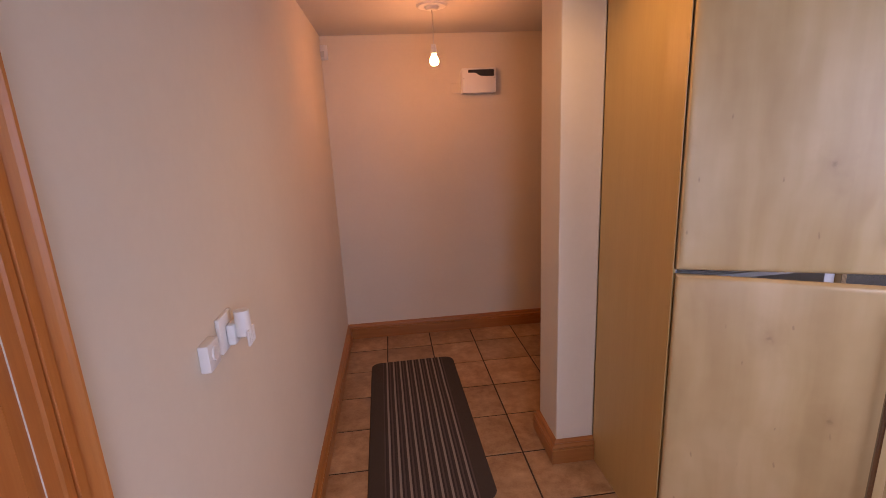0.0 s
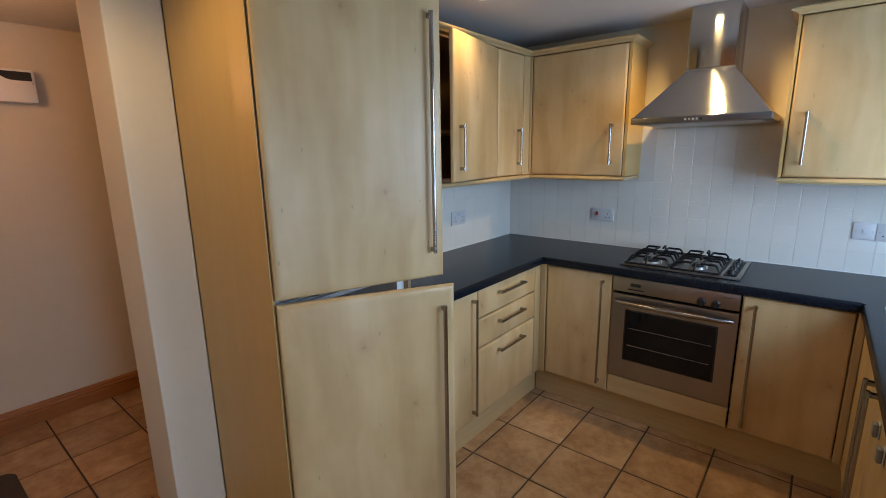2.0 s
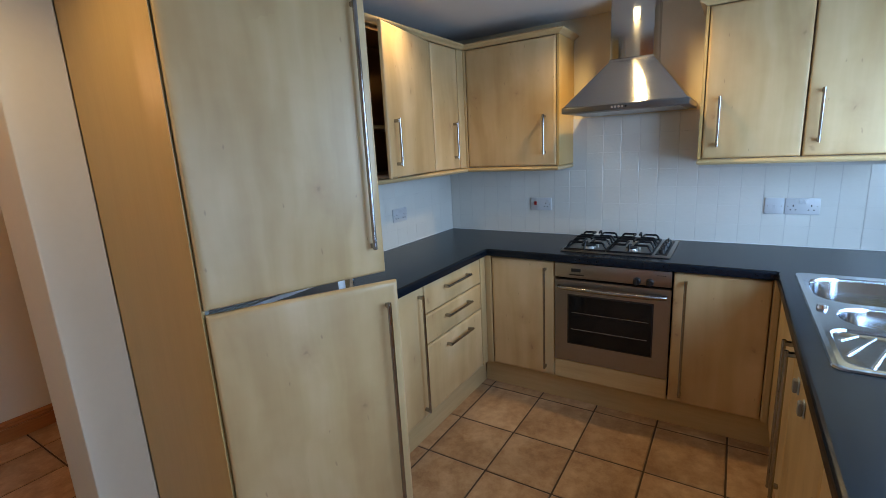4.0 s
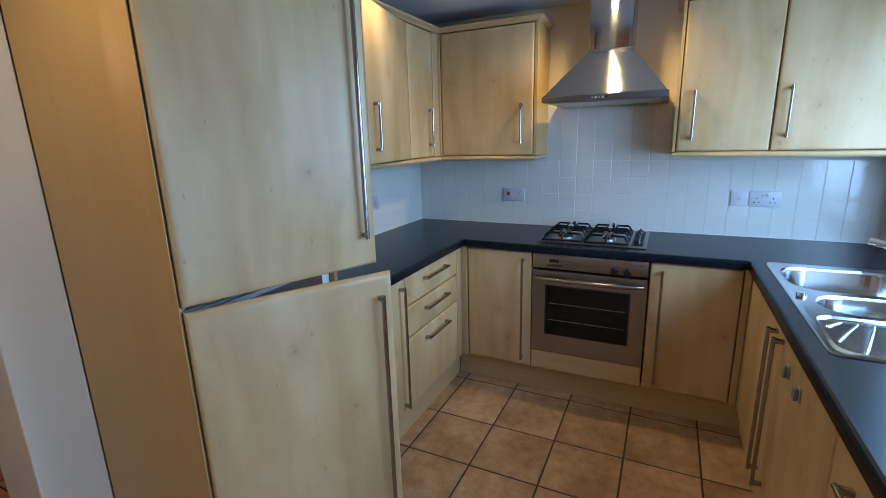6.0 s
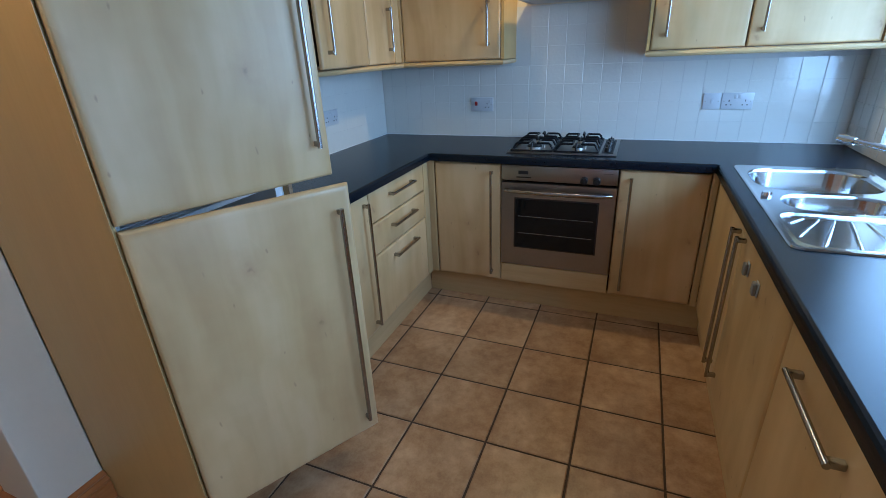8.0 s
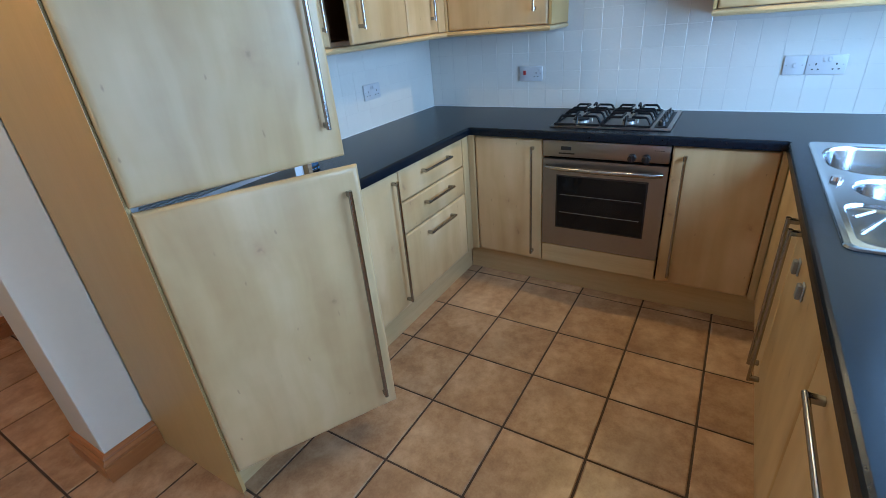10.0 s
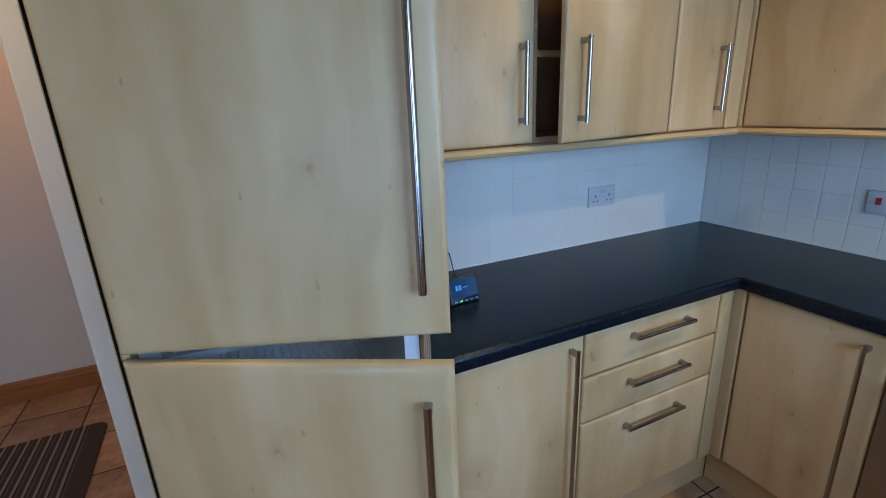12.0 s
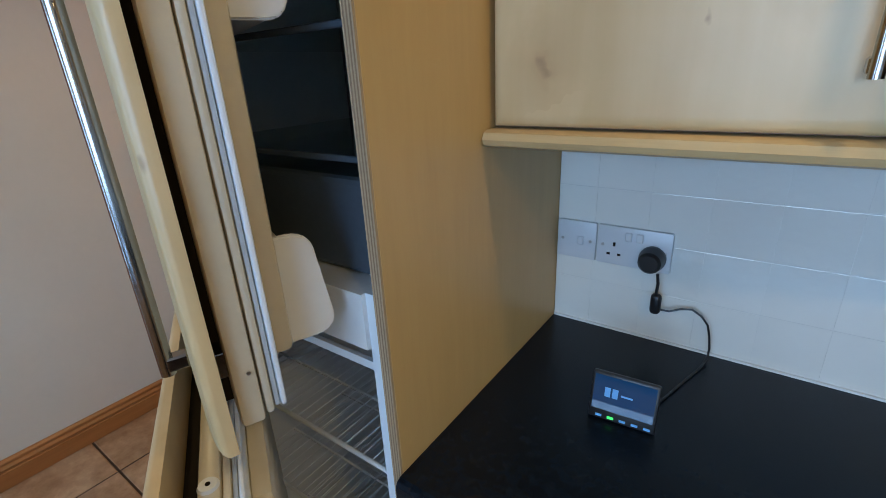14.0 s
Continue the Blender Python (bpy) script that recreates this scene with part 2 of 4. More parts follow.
def mat_material():
    """Dark brown woven runner with lengthwise stripes of grey and beige between plain borders."""
    n = Nodes("striped_runner")
    tc = n.add("ShaderNodeTexCoord")
    sep = n.tree.nodes.new("ShaderNodeSeparateXYZ")
    n.link(tc.outputs["Object"], sep.inputs[0])
    wobble = n.noise(n.coords((6, 2.5, 1)), 1.0, 2.0)
    shift = n.tree.nodes.new("ShaderNodeMath")
    shift.operation = "MULTIPLY_ADD"
    n.link(wobble, shift.inputs[0])
    shift.inputs[1].default_value = 0.006
    n.link(sep.outputs[0], shift.inputs[2])
    repeat = n.tree.nodes.new("ShaderNodeMath")
    repeat.operation = "MULTIPLY"
    n.link(shift.outputs[0], repeat.inputs[0])
    repeat.inputs[1].default_value = 1 / 0.0455
    fract = n.tree.nodes.new("ShaderNodeMath")
    fract.operation = "FRACT"
    n.link(repeat.outputs[0], fract.inputs[0])
    weave = n.noise(n.coords((1, 1, 1)), 420.0, 2.0)
    brown, dark = (0.046, 0.031, 0.020), (0.022, 0.014, 0.011)
    col = n.ramp(fract.outputs[0], ((0.0, (0.33, 0.275, 0.225)), (0.19, (0.30, 0.25, 0.205)), (0.23, dark), (0.40, dark), (0.44, (0.105, 0.070, 0.058)), (0.60, (0.095, 0.064, 0.052)), (0.64, dark), (0.95, brown), (0.98, (0.30, 0.25, 0.205))))
    ab = n.tree.nodes.new("ShaderNodeMath")
    ab.operation = "ABSOLUTE"
    n.link(sep.outputs[0], ab.inputs[0])
    border = n.ramp(ab.outputs[0], ((0.205, (0, 0, 0)), (0.21, (1, 1, 1))))
    col = n.mix(border, col, brown)
    col = n.mix(0.22, col, n.ramp(weave, ((0.35, (0.02, 0.013, 0.01)), (0.65, (0.13, 0.095, 0.07)))))
    n.base(col)
    n.bump(weave, 0.6, 0.003)
    return n.set(0.95)


def emitter(name, colour, strength):
    n = Nodes(name)
    n.base(colour)
    n.bsdf.inputs["Emission Color"].default_value = (*colour, 1)
    n.bsdf.inputs["Emission Strength"].default_value = strength
    return n.set(0.4)


def glass_material(name, tint=(1, 1, 1), rough=0.0):
    n = Nodes(name)
    n.base(tint)
    return n.set(rough, 0.0, **{"Transmission Weight": 1.0, "IOR": 1.45})


def brushed_steel():
    n = Nodes("brushed_hood_steel")
    grain = n.noise(n.coords((3, 3, 900), vary=5.0), 1.0, 2.0)
    n.base(n.ramp(grain, ((0.3, (0.43, 0.415, 0.40)), (0.7, (0.475, 0.457, 0.44)))))
    tan = n.tree.nodes.new("ShaderNodeTangent")
    tan.direction_type, tan.axis = "RADIAL", "Z"
    n.link(tan.outputs[0], n.bsdf.inputs["Tangent"])
    return n.set(0.13, 1.0, Anisotropic=0.90, **{"Anisotropic Rotation": 0.25})


M["brushed"] = brushed_steel()
M["floor_tile"] = floor_tile_material()
M["glaze"] = glazed_tile_material()
M["runner"] = mat_material()
M["bulb"] = emitter("lit_bulb", (1.0, 0.48, 0.19), 390.0)
M["lamp_face"] = emitter("downlight_lens", (1.0, 0.85, 0.62), 14.0)
M["screen"] = emitter("monitor_screen", (0.010, 0.04, 0.10), 0.45)
M["screen"].node_tree.nodes["Principled BSDF"].inputs["Roughness"].default_value = 0.03
M["screen"].node_tree.nodes["Principled BSDF"].inputs["Specular IOR Level"].default_value = 1.0
M["screen_text"] = emitter("monitor_text", (0.12, 0.35, 0.7), 0.06)
M["led_green"] = emitter("green_led", (0.1, 1.0, 0.15), 0.9)
M["pane"] = glass_material("window_glass")
M["shelf_glass"] = glass_material("shelf_glass", (0.75, 0.92, 0.88))


# ---- building helpers ----
def part(name, bm, material, parent=None, label="", smooth=False, at=None):
    """Link a bmesh as one mesh object under a thing or a part."""
    me = bpy.data.meshes.new(name)
    bmesh.ops.recalc_face_normals(bm, faces=bm.faces)
    if smooth:
        for f in bm.faces:
            f.smooth = True
    bm.to_mesh(me)
    bm.free()
    if smooth:
        me.set_sharp_from_angle(angle=radians(35))
    me.materials.append(M[material])
    ob = new(name, me)
    if parent:
        ob.parent = parent
    if at is not None:
        ob.matrix_basis = at
    if label:
        ob["label"] = label
    return ob


def thing(name, at, label, category, group="", kind=""):
    ob = new(name)
    ob.empty_display_size = 0.1
    ob.matrix_basis = at
    return tagged(ob, label, category, group, kind)


def add_box(bm, x0, x1, y0, y1, z0, z1):
    vs = bmesh.ops.create_cube(bm, size=1, matrix=Matrix.LocRotScale(((x0 + x1) / 2, (y0 + y1) / 2, (z0 + z1) / 2), None, (abs(x1 - x0), abs(y1 - y0), abs(z1 - z0))))["verts"]
    return vs


def rounded(x0, x1, y0, y1, z0, z1, r=0.003, seg=2, bm=None):
    """A box with all its edges rounded."""
    one = bmesh.new()
    add_box(one, x0, x1, y0, y1, z0, z1)
    bmesh.ops.bevel(one, geom=one.edges[:], offset=r, segments=seg, profile=0.5, affect="EDGES")
    if bm is None:
        return one
    join(bm, one)
    return bm


def boxes(*dims):
    bm = bmesh.new()
    for d in dims:
        add_box(bm, *d)
    return bm


def join(bm, other, m=None):
    me = bpy.data.meshes.new("tmp")
    if m is not None:
        other.transform(m)
    other.to_mesh(me)
    other.free()
    bm.from_mesh(me)
    bpy.data.meshes.remove(me)
    return bm


def rod(p, q, r, seg=12, bm=None, r2=None):
    """A round bar from p to q."""
    bm = bm or bmesh.new()
    p, q = Vector(p), Vector(q)
    d = q - p
    m = Matrix.Translation((p + q) / 2) @ d.to_track_quat("Z", "Y").to_matrix().to_4x4()
    bmesh.ops.create_cone(bm, cap_ends=True, segments=seg, radius1=r, radius2=r if r2 is None else r2, depth=d.length, matrix=m)
    return bm


def tube(points, r, seg=8, bm=None):
    """A round wire through points, with mitred corners."""
    bm = bm or bmesh.new()
    pts = [Vector(p) for p in points]
    rings, n = [], None
    for i, p in enumerate(pts):
        d = (pts[min(i + 1, len(pts) - 1)] - pts[max(i - 1, 0)]).normalized()
        if n is None:
            n = d.orthogonal().normalized()
        n = (n - d * n.dot(d)).normalized()
        bi = d.cross(n)
        rings.append([bm.verts.new(p + r * (math.cos(a) * n + math.sin(a) * bi)) for a in (2 * math.pi * k / seg for k in range(seg))])
    for a, b in zip(rings, rings[1:]):
        for k in range(seg):
            bm.faces.new((a[k], a[(k + 1) % seg], b[(k + 1) % seg], b[k]))
    bm.faces.new(rings[0][::-1])
    bm.faces.new(rings[-1])
    return bm


def extrude_profile(profile, length):
    """A profile of (y, z) pairs drawn out along x."""
    bm = bmesh.new()
    a = [bm.verts.new((0, y, z)) for y, z in profile]
    b = [bm.verts.new((length, y, z)) for y, z in profile]
    k = len(profile)
    for i in range(k):
        bm.faces.new((a[i], a[(i + 1) % k], b[(i + 1) % k], b[i]))
    bm.faces.new(a[::-1])
    bm.faces.new(b)
    return bm


def structure(name, bm, material, label, category):
    return tagged(part(name, bm, material), label, category, kind="structure")


# ---- the shell ----
XB, YL, YR, XW, YH, CEIL = 0.60, 0.60, -2.09, -3.06, 2.215, 2.26
structure("wall_east", boxes((XB, XB + 0.25, YR - 0.3, YL, 0, CEIL)), "wall_cream", "cream painted kitchen wall behind the hob", "wall")
structure("wall_middle", boxes((-1.764, XB + 0.25, YL, 0.80, 0, CEIL)), "wall", "white painted wall between kitchen and hall", "wall")
structure("wall_end", rounded(-1.946, -1.765, 0.556, 0.80, 0, CEIL - 0.001, 0.006), "wall", "white painted wall end beside the tall fridge unit", "wall")
structure("wall_north", boxes((XW - 0.2, -1.38, YH, YH + 0.15, 0, CEIL), (-1.38, -0.58, YH, YH + 0.15, 1.96, CEIL), (-0.58, -0.2, YH, YH + 0.15, 0, CEIL)), "wall", "cream painted hall wall with a fuse box", "wall")
structure("wall_hall_east", boxes((-0.40, -0.2, 0.80, YH, 0, CEIL)), "wall", "cream painted wall closing the hall", "wall")
structure("wall_west", boxes((XW - 0.2, XW, -0.79, YH, 0, CEIL), (XW - 0.2, XW, -1.59, -0.79, 2.0, CEIL), (XW - 0.2, XW, YR - 0.3, -1.59, 0, CEIL)), "wall", "white painted wall along kitchen and hall", "wall")
structure("wall_south", boxes((XW, GLAZED[0], YR - 0.3, YR, 0, CEIL), (GLAZED[0], GLAZED[1], YR - 0.3, YR, GLAZED[3], CEIL), (GLAZED[1], WIN[0], YR - 0.3, YR, 0, CEIL), (WIN[1], XB, YR - 0.3, YR, 0, CEIL), (WIN[0], WIN[1], YR - 0.3, YR, 0, WIN[2]), (WIN[0], WIN[1], YR - 0.3, YR, WIN[3], CEIL)), "wall", "cream painted wall with the kitchen window", "wall")
structure("ceiling", boxes((XW - 0.2, XB + 0.25, YR - 0.3, YH + 0.15, CEIL, CEIL + 0.12)), "ceiling", "white painted ceiling", "ceiling")
floor = structure("floor", boxes((XW - 0.2, XB + 0.25, YR - 0.3, YH + 0.15, -0.12, -0.004)), "grout", "terracotta tiled floor with dark joints", "floor")
structure("ground", boxes((-60, 60, -80, YR - 0.35, -0.6, -0.3)), "wall_grout", "pale paving outside the window", "ground")


# ---- doors and skirting ----
SKIRT = ((0, 0), (-0.024, 0), (-0.026, 0.003), (-0.026, 0.072), (-0.021, 0.075), (-0.0205, 0.080), (-0.025, 0.084), (-0.0255, 0.089), (-0.021, 0.094), (-0.015, 0.098), (-0.0135, 0.103), (-0.0165, 0.107), (-0.014, 0.112), (-0.007, 0.118), (0, 0.120))


def skirting(name, p, q, label, mitre=(0, 0)):
    """Skirting board from p to q (x, y), standing off to the right of that way; mitre 1: an outer corner at that end, -1: an inner one."""
    d = Vector((q[0] - p[0], q[1] - p[1], 0))
    turn = math.degrees(math.atan2(d.y, d.x))
    bm = extrude_profile(SKIRT, d.length)
    for v in bm.verts:
        v.co.x += -v.co.y * mitre[1] if v.co.x > d.length / 2 else v.co.y * mitre[0]
    ob = part(name, bm, "pine_x", at=pose(p[0], p[1], 0, 0, 0, turn))
    return tagged(ob, label, "skirting board", kind="structure")


skirting("baseboard", (XW, -0.69), (XW, YH), "orange-stained moulded wooden skirting along white wall", (0, -1))
skirting("baseboard", (XW, YH), (-1.465, YH), "orange-stained moulded wooden skirting below the fuse box", (-1, 0))
skirting("baseboard", (-1.946, 0.80), (-1.946, 0.556), "orange-stained moulded wooden skirting round the wall end", (1, 1))
skirting("baseboard", (-1.946, 0.556), (-1.766, 0.556), "orange-stained moulded wooden skirting round the wall end", (1, 0))
skirting("baseboard", (-0.42, 0.80), (-1.946, 0.80), "orange-stained moulded wooden skirting behind the kitchen wall", (0, 1))

ARCH = ((0, 0), (0, -0.017), (0.003, -0.020), (0.014, -0.020), (0.016, -0.013), (0.020, -0.013), (0.022, -0.019), (0.034, -0.020), (0.037, -0.011), (0.040, -0.010), (0.047, -0.0125), (0.056, -0.0185), (0.061, -0.0235), (0.0645, -0.0245), (0.067, -0.021), (0.069, -0.012), (0.083, -0.011), (0.085, -0.009), (0.085, 0))


def door_in_wall(name, at, width, height, label):
    """A panelled door with its frame; local x runs along the wall, -y faces the room, the opening starts at x = 0."""
    d = thing(name, at, label, "door", kind="structure")
    side = bmesh.new()
    pr = [(x, y) for x, y in ARCH]
    for m in (Matrix.Identity(4), Matrix.Translation((width, 0, 0)) @ Matrix.Diagonal((-1, 1, 1, 1))):
        one = bmesh.new()
        a = [one.verts.new((-0.085 + 0.085 - x, y, 0)) for x, y in pr]
        b = [one.verts.new((-x, y, height + x)) for x, y in pr]
        for i in range(len(pr)):
            one.faces.new((a[i], a[(i + 1) % len(pr)], b[(i + 1) % len(pr)], b[i]))
        join(side, one, m)
    part("architrave", side, "pine", d, "moulded orange-stained architrave")
    top = bmesh.new()
    a = [top.verts.new((-x, y, height + x)) for x, y in pr]
    b = [top.verts.new((width + x, y, height + x)) for x, y in pr]
    for i in range(len(pr)):
        top.faces.new((a[i], a[(i + 1) % len(pr)], b[(i + 1) % len(pr)], b[i]))
    part("head_architrave", top, "pine_x", d, "moulded orange-stained architrave")
    part("stop", boxes((0.02, 0.036, 0.072, 0.10, 0, height - 0.02), (width - 0.036, width - 0.02, 0.072, 0.10, 0, height - 0.02), (0.036, width - 0.036, 0.072, 0.10, height - 0.036, height - 0.02)), "pine", d)
    part("lining", boxes((0, 0.02, 0.002, 0.15, 0, height), (width - 0.02, width, 0.002, 0.15, 0, height), (0.02, width - 0.02, 0.002, 0.15, height - 0.02, height)), "pine", d)
    leaf = rounded(0.0202, width - 0.0202, 0.03, 0.07, 0.006, height - 0.022, 0.0008)
    leaf_ob = part("leaf", leaf, "pine", d, "orange-stained wooden door leaf")
    for px in (0.11, width / 2 + 0.04):
        for z0, z1 in ((0.2, 0.85), (1.0, height - 0.15)):
            part("raised_panel", rounded(px, px + width / 2 - 0.15, 0.022, 0.034, z0, z1, 0.006), "pine", leaf_ob)
    hb = rod((width - 0.075, 0.03, 1.0), (width - 0.075, -0.02, 1.0), 0.009)
    rod((width - 0.075, -0.02, 1.0), (width - 0.18, -0.02, 1.0), 0.008, bm=hb)
    part("door_handle", hb, "handle", leaf_ob, "satin metal lever handle", smooth=True)
    return d


door_in_wall("door_1", pose(XW, -1.59, 0, 0, 0, 90), 0.80, 2.0, "closed orange-stained wooden door in the white wall")
door_in_wall("door_2", pose(-1.38, YH, 0), 0.80, 1.96, "closed orange-stained wooden door at the hall's end")


# ---- window ----
def window(at_y):
    x0, x1, z0, z1 = WIN
    w = thing("window_1", pose(x0, at_y, z0), "white plastic kitchen window above the sink", "window", kind="structure")
    W, H = x1 - x0, z1 - z0
    f = boxes((0, W, 0, 0.06, 0, 0.055), (0, W, 0, 0.06, H - 0.055, H), (0, 0.055, 0, 0.06, 0.055, H - 0.055), (W - 0.055, W, 0, 0.06, 0.055, H - 0.055), (W / 2 - 0.035, W / 2 + 0.035, 0, 0.06, 0.055, H - 0.055))
    part("window_frame", f, "plastic", w)
    for a, b in ((0.055, W / 2 - 0.035), (W / 2 + 0.035, W - 0.055)):
        p = part("pane", boxes((a, b, 0.026, 0.032, 0.055, H - 0.055)), "pane", w, "clear glass pane")
        p.visible_shadow = False
    part("window_sill", rounded(0.0, W, 0.062, 0.19, -0.001, 0.012, 0.004), "plastic", w)
    return w


window(YR - 0.19)


def glazed_door(at_y):
    x0, x1, z0, z1 = GLAZED
    d = thing("door_3", pose(x0, at_y, z0), "closed white plastic back door with a glass pane", "door", kind="structure")
    W, H = x1 - x0, z1 - z0
    part("door_frame", boxes((0, 0.06, 0, 0.06, 0, H), (W - 0.06, W, 0, 0.06, 0, H), (0.06, W - 0.06, 0, 0.06, H - 0.06, H)), "plastic", d)
    leaf = part("leaf", boxes((0.062, 0.15, 0.005, 0.055, 0.02, H - 0.062), (W - 0.15, W - 0.062, 0.005, 0.055, 0.02, H - 0.062), (0.15, W - 0.15, 0.005, 0.055, 0.02, 0.24), (0.15, W - 0.15, 0.005, 0.055, H - 0.16, H - 0.062)), "plastic", d)
    p = part("pane", boxes((0.15, W - 0.15, 0.026, 0.032, 0.24, H - 0.16)), "pane", leaf, "clear glass pane")
    p.visible_shadow = False
    part("door_handle", rod((0.105, 0.09, 1.0), (0.22, 0.09, 1.0), 0.009), "handle", leaf, smooth=True)
    part("threshold", boxes((0, W, 0.0, 0.10, -0.004, 0.015)), "plastic", d)


glazed_door(YR - 0.22)


# ---- cabinets ----
def slab(w, h, t=0.020, r=0.018):
    """A door front: local x 0..w, z 0..h, its face at y = 0, rolling off over r to its edges, with mitred corners."""
    k = r / 0.026
    bm = bmesh.new()
    rows = []
    for i, y in ((0, t), (0, 0.0125 * k), (0.0012, 0.0095 * k), (0.0045, 0.0058 * k), (0.010, 0.0028 * k), (0.018, 0.0008 * k), (0.026, 0)):
        i *= k
        rows.append([bm.verts.new(p) for p in ((i, y, i), (w - i, y, i), (w - i, y, h - i), (i, y, h - i))])
    for a, b in zip(rows, rows[1:]):
        for n in range(4):
            bm.faces.new((a[n], a[(n + 1) % 4], b[(n + 1) % 4], b[n]))
    bm.faces.new(rows[0][::-1])
    bm.faces.new(rows[-1])
    return bm


def bar_handle(parent, p, q, off=0.030, r=0.0068):
    """A straight bar handle from p to q, (x, z) on the door's face, on two square posts."""
    (x0, z0), (x1, z1) = p, q
    d = Vector((x1 - x0, 0, z1 - z0)).normalized()
    bm = rod((x0, -off, z0), (x1, -off, z1), r, 16)
    h = part("handle", bm, "handle", parent, "satin steel bar handle", smooth=True)
    for x, z in ((x0 + d.x * 0.012, z0 + d.z * 0.012), (x1 - d.x * 0.012, z1 - d.z * 0.012)):
        part("post", rounded(x - 0.008, x + 0.008, -off, 0.0, z - 0.008, z + 0.008, 0.002, 1), "handle", h)
    return h


def front(parent, x0, x1, z0, z1, handle=None, swing=0.0, hinge="l", name="door", y=0.0, gap=0.0025):
    """A door or drawer front on a unit, with its handle; swing opens it about its hinge, in degrees."""
    w, h = x1 - x0 - 2 * gap, z1 - z0 - 2 * gap
    if hinge == "l":
        at = pose(x0 + gap, y, z0 + gap, 0, 0, -swing)
    else:
        at = pose(x1 - gap, y, z0 + gap, 0, 0, swing) @ pose(-w, 0, 0)
    ob = part(name, slab(w, h), "veneer", parent, smooth=True, at=at)
    if handle:
        (a, b), (c, d) = handle
        bar_handle(ob, (a - x0, b - z0), (c - x0, d - z0))
    return ob


def carcass(parent, w, depth, z0, z1, shelf=True, t=0.018, y=0.021):
    for nm, d in (("side", (0, t, y, depth, z0, z1)), ("side", (w - t, w, y, depth, z0, z1)), ("bottom", (t, w - t, y, depth, z0, z0 + t)), ("top", (t, w - t, y, depth, z1 - t, z1)), ("back", (t, w - t, depth - 0.008, depth, z0 + t, z1 - t))):
        ob = part(nm, boxes(d), "carcass", parent)
    if shelf:
        zc = z0 + 0.255 if z0 > 1 else (z0 + z1) / 2
        part("shelf", boxes((t, w - t, y + 0.03, depth - 0.01, zc, zc + t)), "edge_x", parent)
    return ob


def unit(name, at, w, depth, z0, z1, label, fronts, group):
    u = thing(name, at, label, "cabinet", group)
    carcass(u, w, depth, z0, z1)
    for f in fronts:
        front(u, **f)
    return u


ZB0, ZB1 = 0.155, 0.868
# run below the wall cabinets beside the fridge, facing the window
LEFT = lambda x: pose(x, 0.02, 0)
unit("base_cabinet", LEFT(-1.148), 0.49, 0.55, ZB0, ZB1, "pale maple base cabinet beside the fridge unit", [dict(x0=0.002, x1=0.49, z0=ZB0, z1=0.862, handle=((0.435, 0.195), (0.435, 0.828)))], "base cabinets")
drw = unit("drawer_cabinet", LEFT(-0.657), 0.605, 0.55, ZB0, ZB1, "pale maple cabinet with three drawers", [
    dict(x0=0, x1=0.605, z0=0.705, z1=0.862, handle=((0.175, 0.806), (0.435, 0.806)), name="drawer"),
    dict(x0=0, x1=0.605, z0=0.54, z1=0.703, handle=((0.175, 0.642), (0.435, 0.642)), name="drawer"),
    dict(x0=0, x1=0.605, z0=ZB0, z1=0.538, handle=((0.175, 0.475), (0.435, 0.475)), name="drawer")], "base cabinets")
corner = thing("corner_post", pose(-0.05, 0.02, 0), "pale maple corner post between two runs of cabinets", "corner post")
part("post", rounded(0.001, 0.066, 0.002, 0.029, ZB0, ZB1, 0.005), "edge", corner)
part("post", rounded(0.068, 0.098, -0.035, 0.029, ZB0, ZB1, 0.005), "edge", corner)
part("core", boxes((0.0, 0.20, 0.031, 0.55, ZB0, ZB1)), "carcass", corner)

# run below the hob, facing the room
BACK = lambda y: pose(0.02, y, 0, 0, 0, -90)
unit("base_cabinet", BACK(-0.018), 0.40, 0.57, ZB0, ZB1, "pale maple base cabinet beside the oven", [dict(x0=0.0, x1=0.40, z0=ZB0, z1=0.862, handle=((0.345, 0.20), (0.345, 0.825)))], "base cabinets")
unit("base_cabinet", BACK(-1.03), 0.408, 0.57, ZB0, ZB1, "pale maple base cabinet beside the oven", [dict(x0=0.0, x1=0.408, z0=ZB0, z1=0.862, handle=((0.055, 0.20), (0.055, 0.825)), hinge="r")], "base cabinets")

# run below the sink, facing the fridge
RIGHT = lambda x: pose(x, -1.468, 0, 0, 0, 180)
unit("sink_cabinet", RIGHT(-0.02), 1.22, 0.60, ZB0, 0.70, "pale maple double cabinet under the sink", [
    dict(x0=0.0, x1=0.61, z0=ZB0, z1=0.862, handle=((0.575, 0.235), (0.575, 0.82))),
    dict(x0=0.61, x1=1.22, z0=ZB0, z1=0.862, handle=((0.67, 0.235), (0.67, 0.82)), hinge="r")], "base cabinets")
unit("appliance_cabinet", RIGHT(-1.245), 0.60, 0.60, ZB0, ZB1, "pale maple front of a built-in appliance", [dict(x0=0.0, x1=0.60, z0=ZB0, z1=0.862, handle=((0.13, 0.775), (0.40, 0.775)))], "base cabinets")


def plinth(at, length, label):
    ob = part("plinth", rounded(0, length, 0, 0.018, 0.0, 0.152, 0.0015, 1), "edge_x", at=at)
    return tagged(ob, label, "plinth", "plinths")


plinth(pose(-1.148, 0.062, 0), 1.21, "pale maple plinth under the drawers")
plinth(pose(0.062, 0.060, 0, 0, 0, -90), 1.566, "pale maple plinth under the oven")
plinth(pose(0.060, -1.506, 0, 0, 0, 180), 1.90, "pale maple plinth under the sink cabinets")


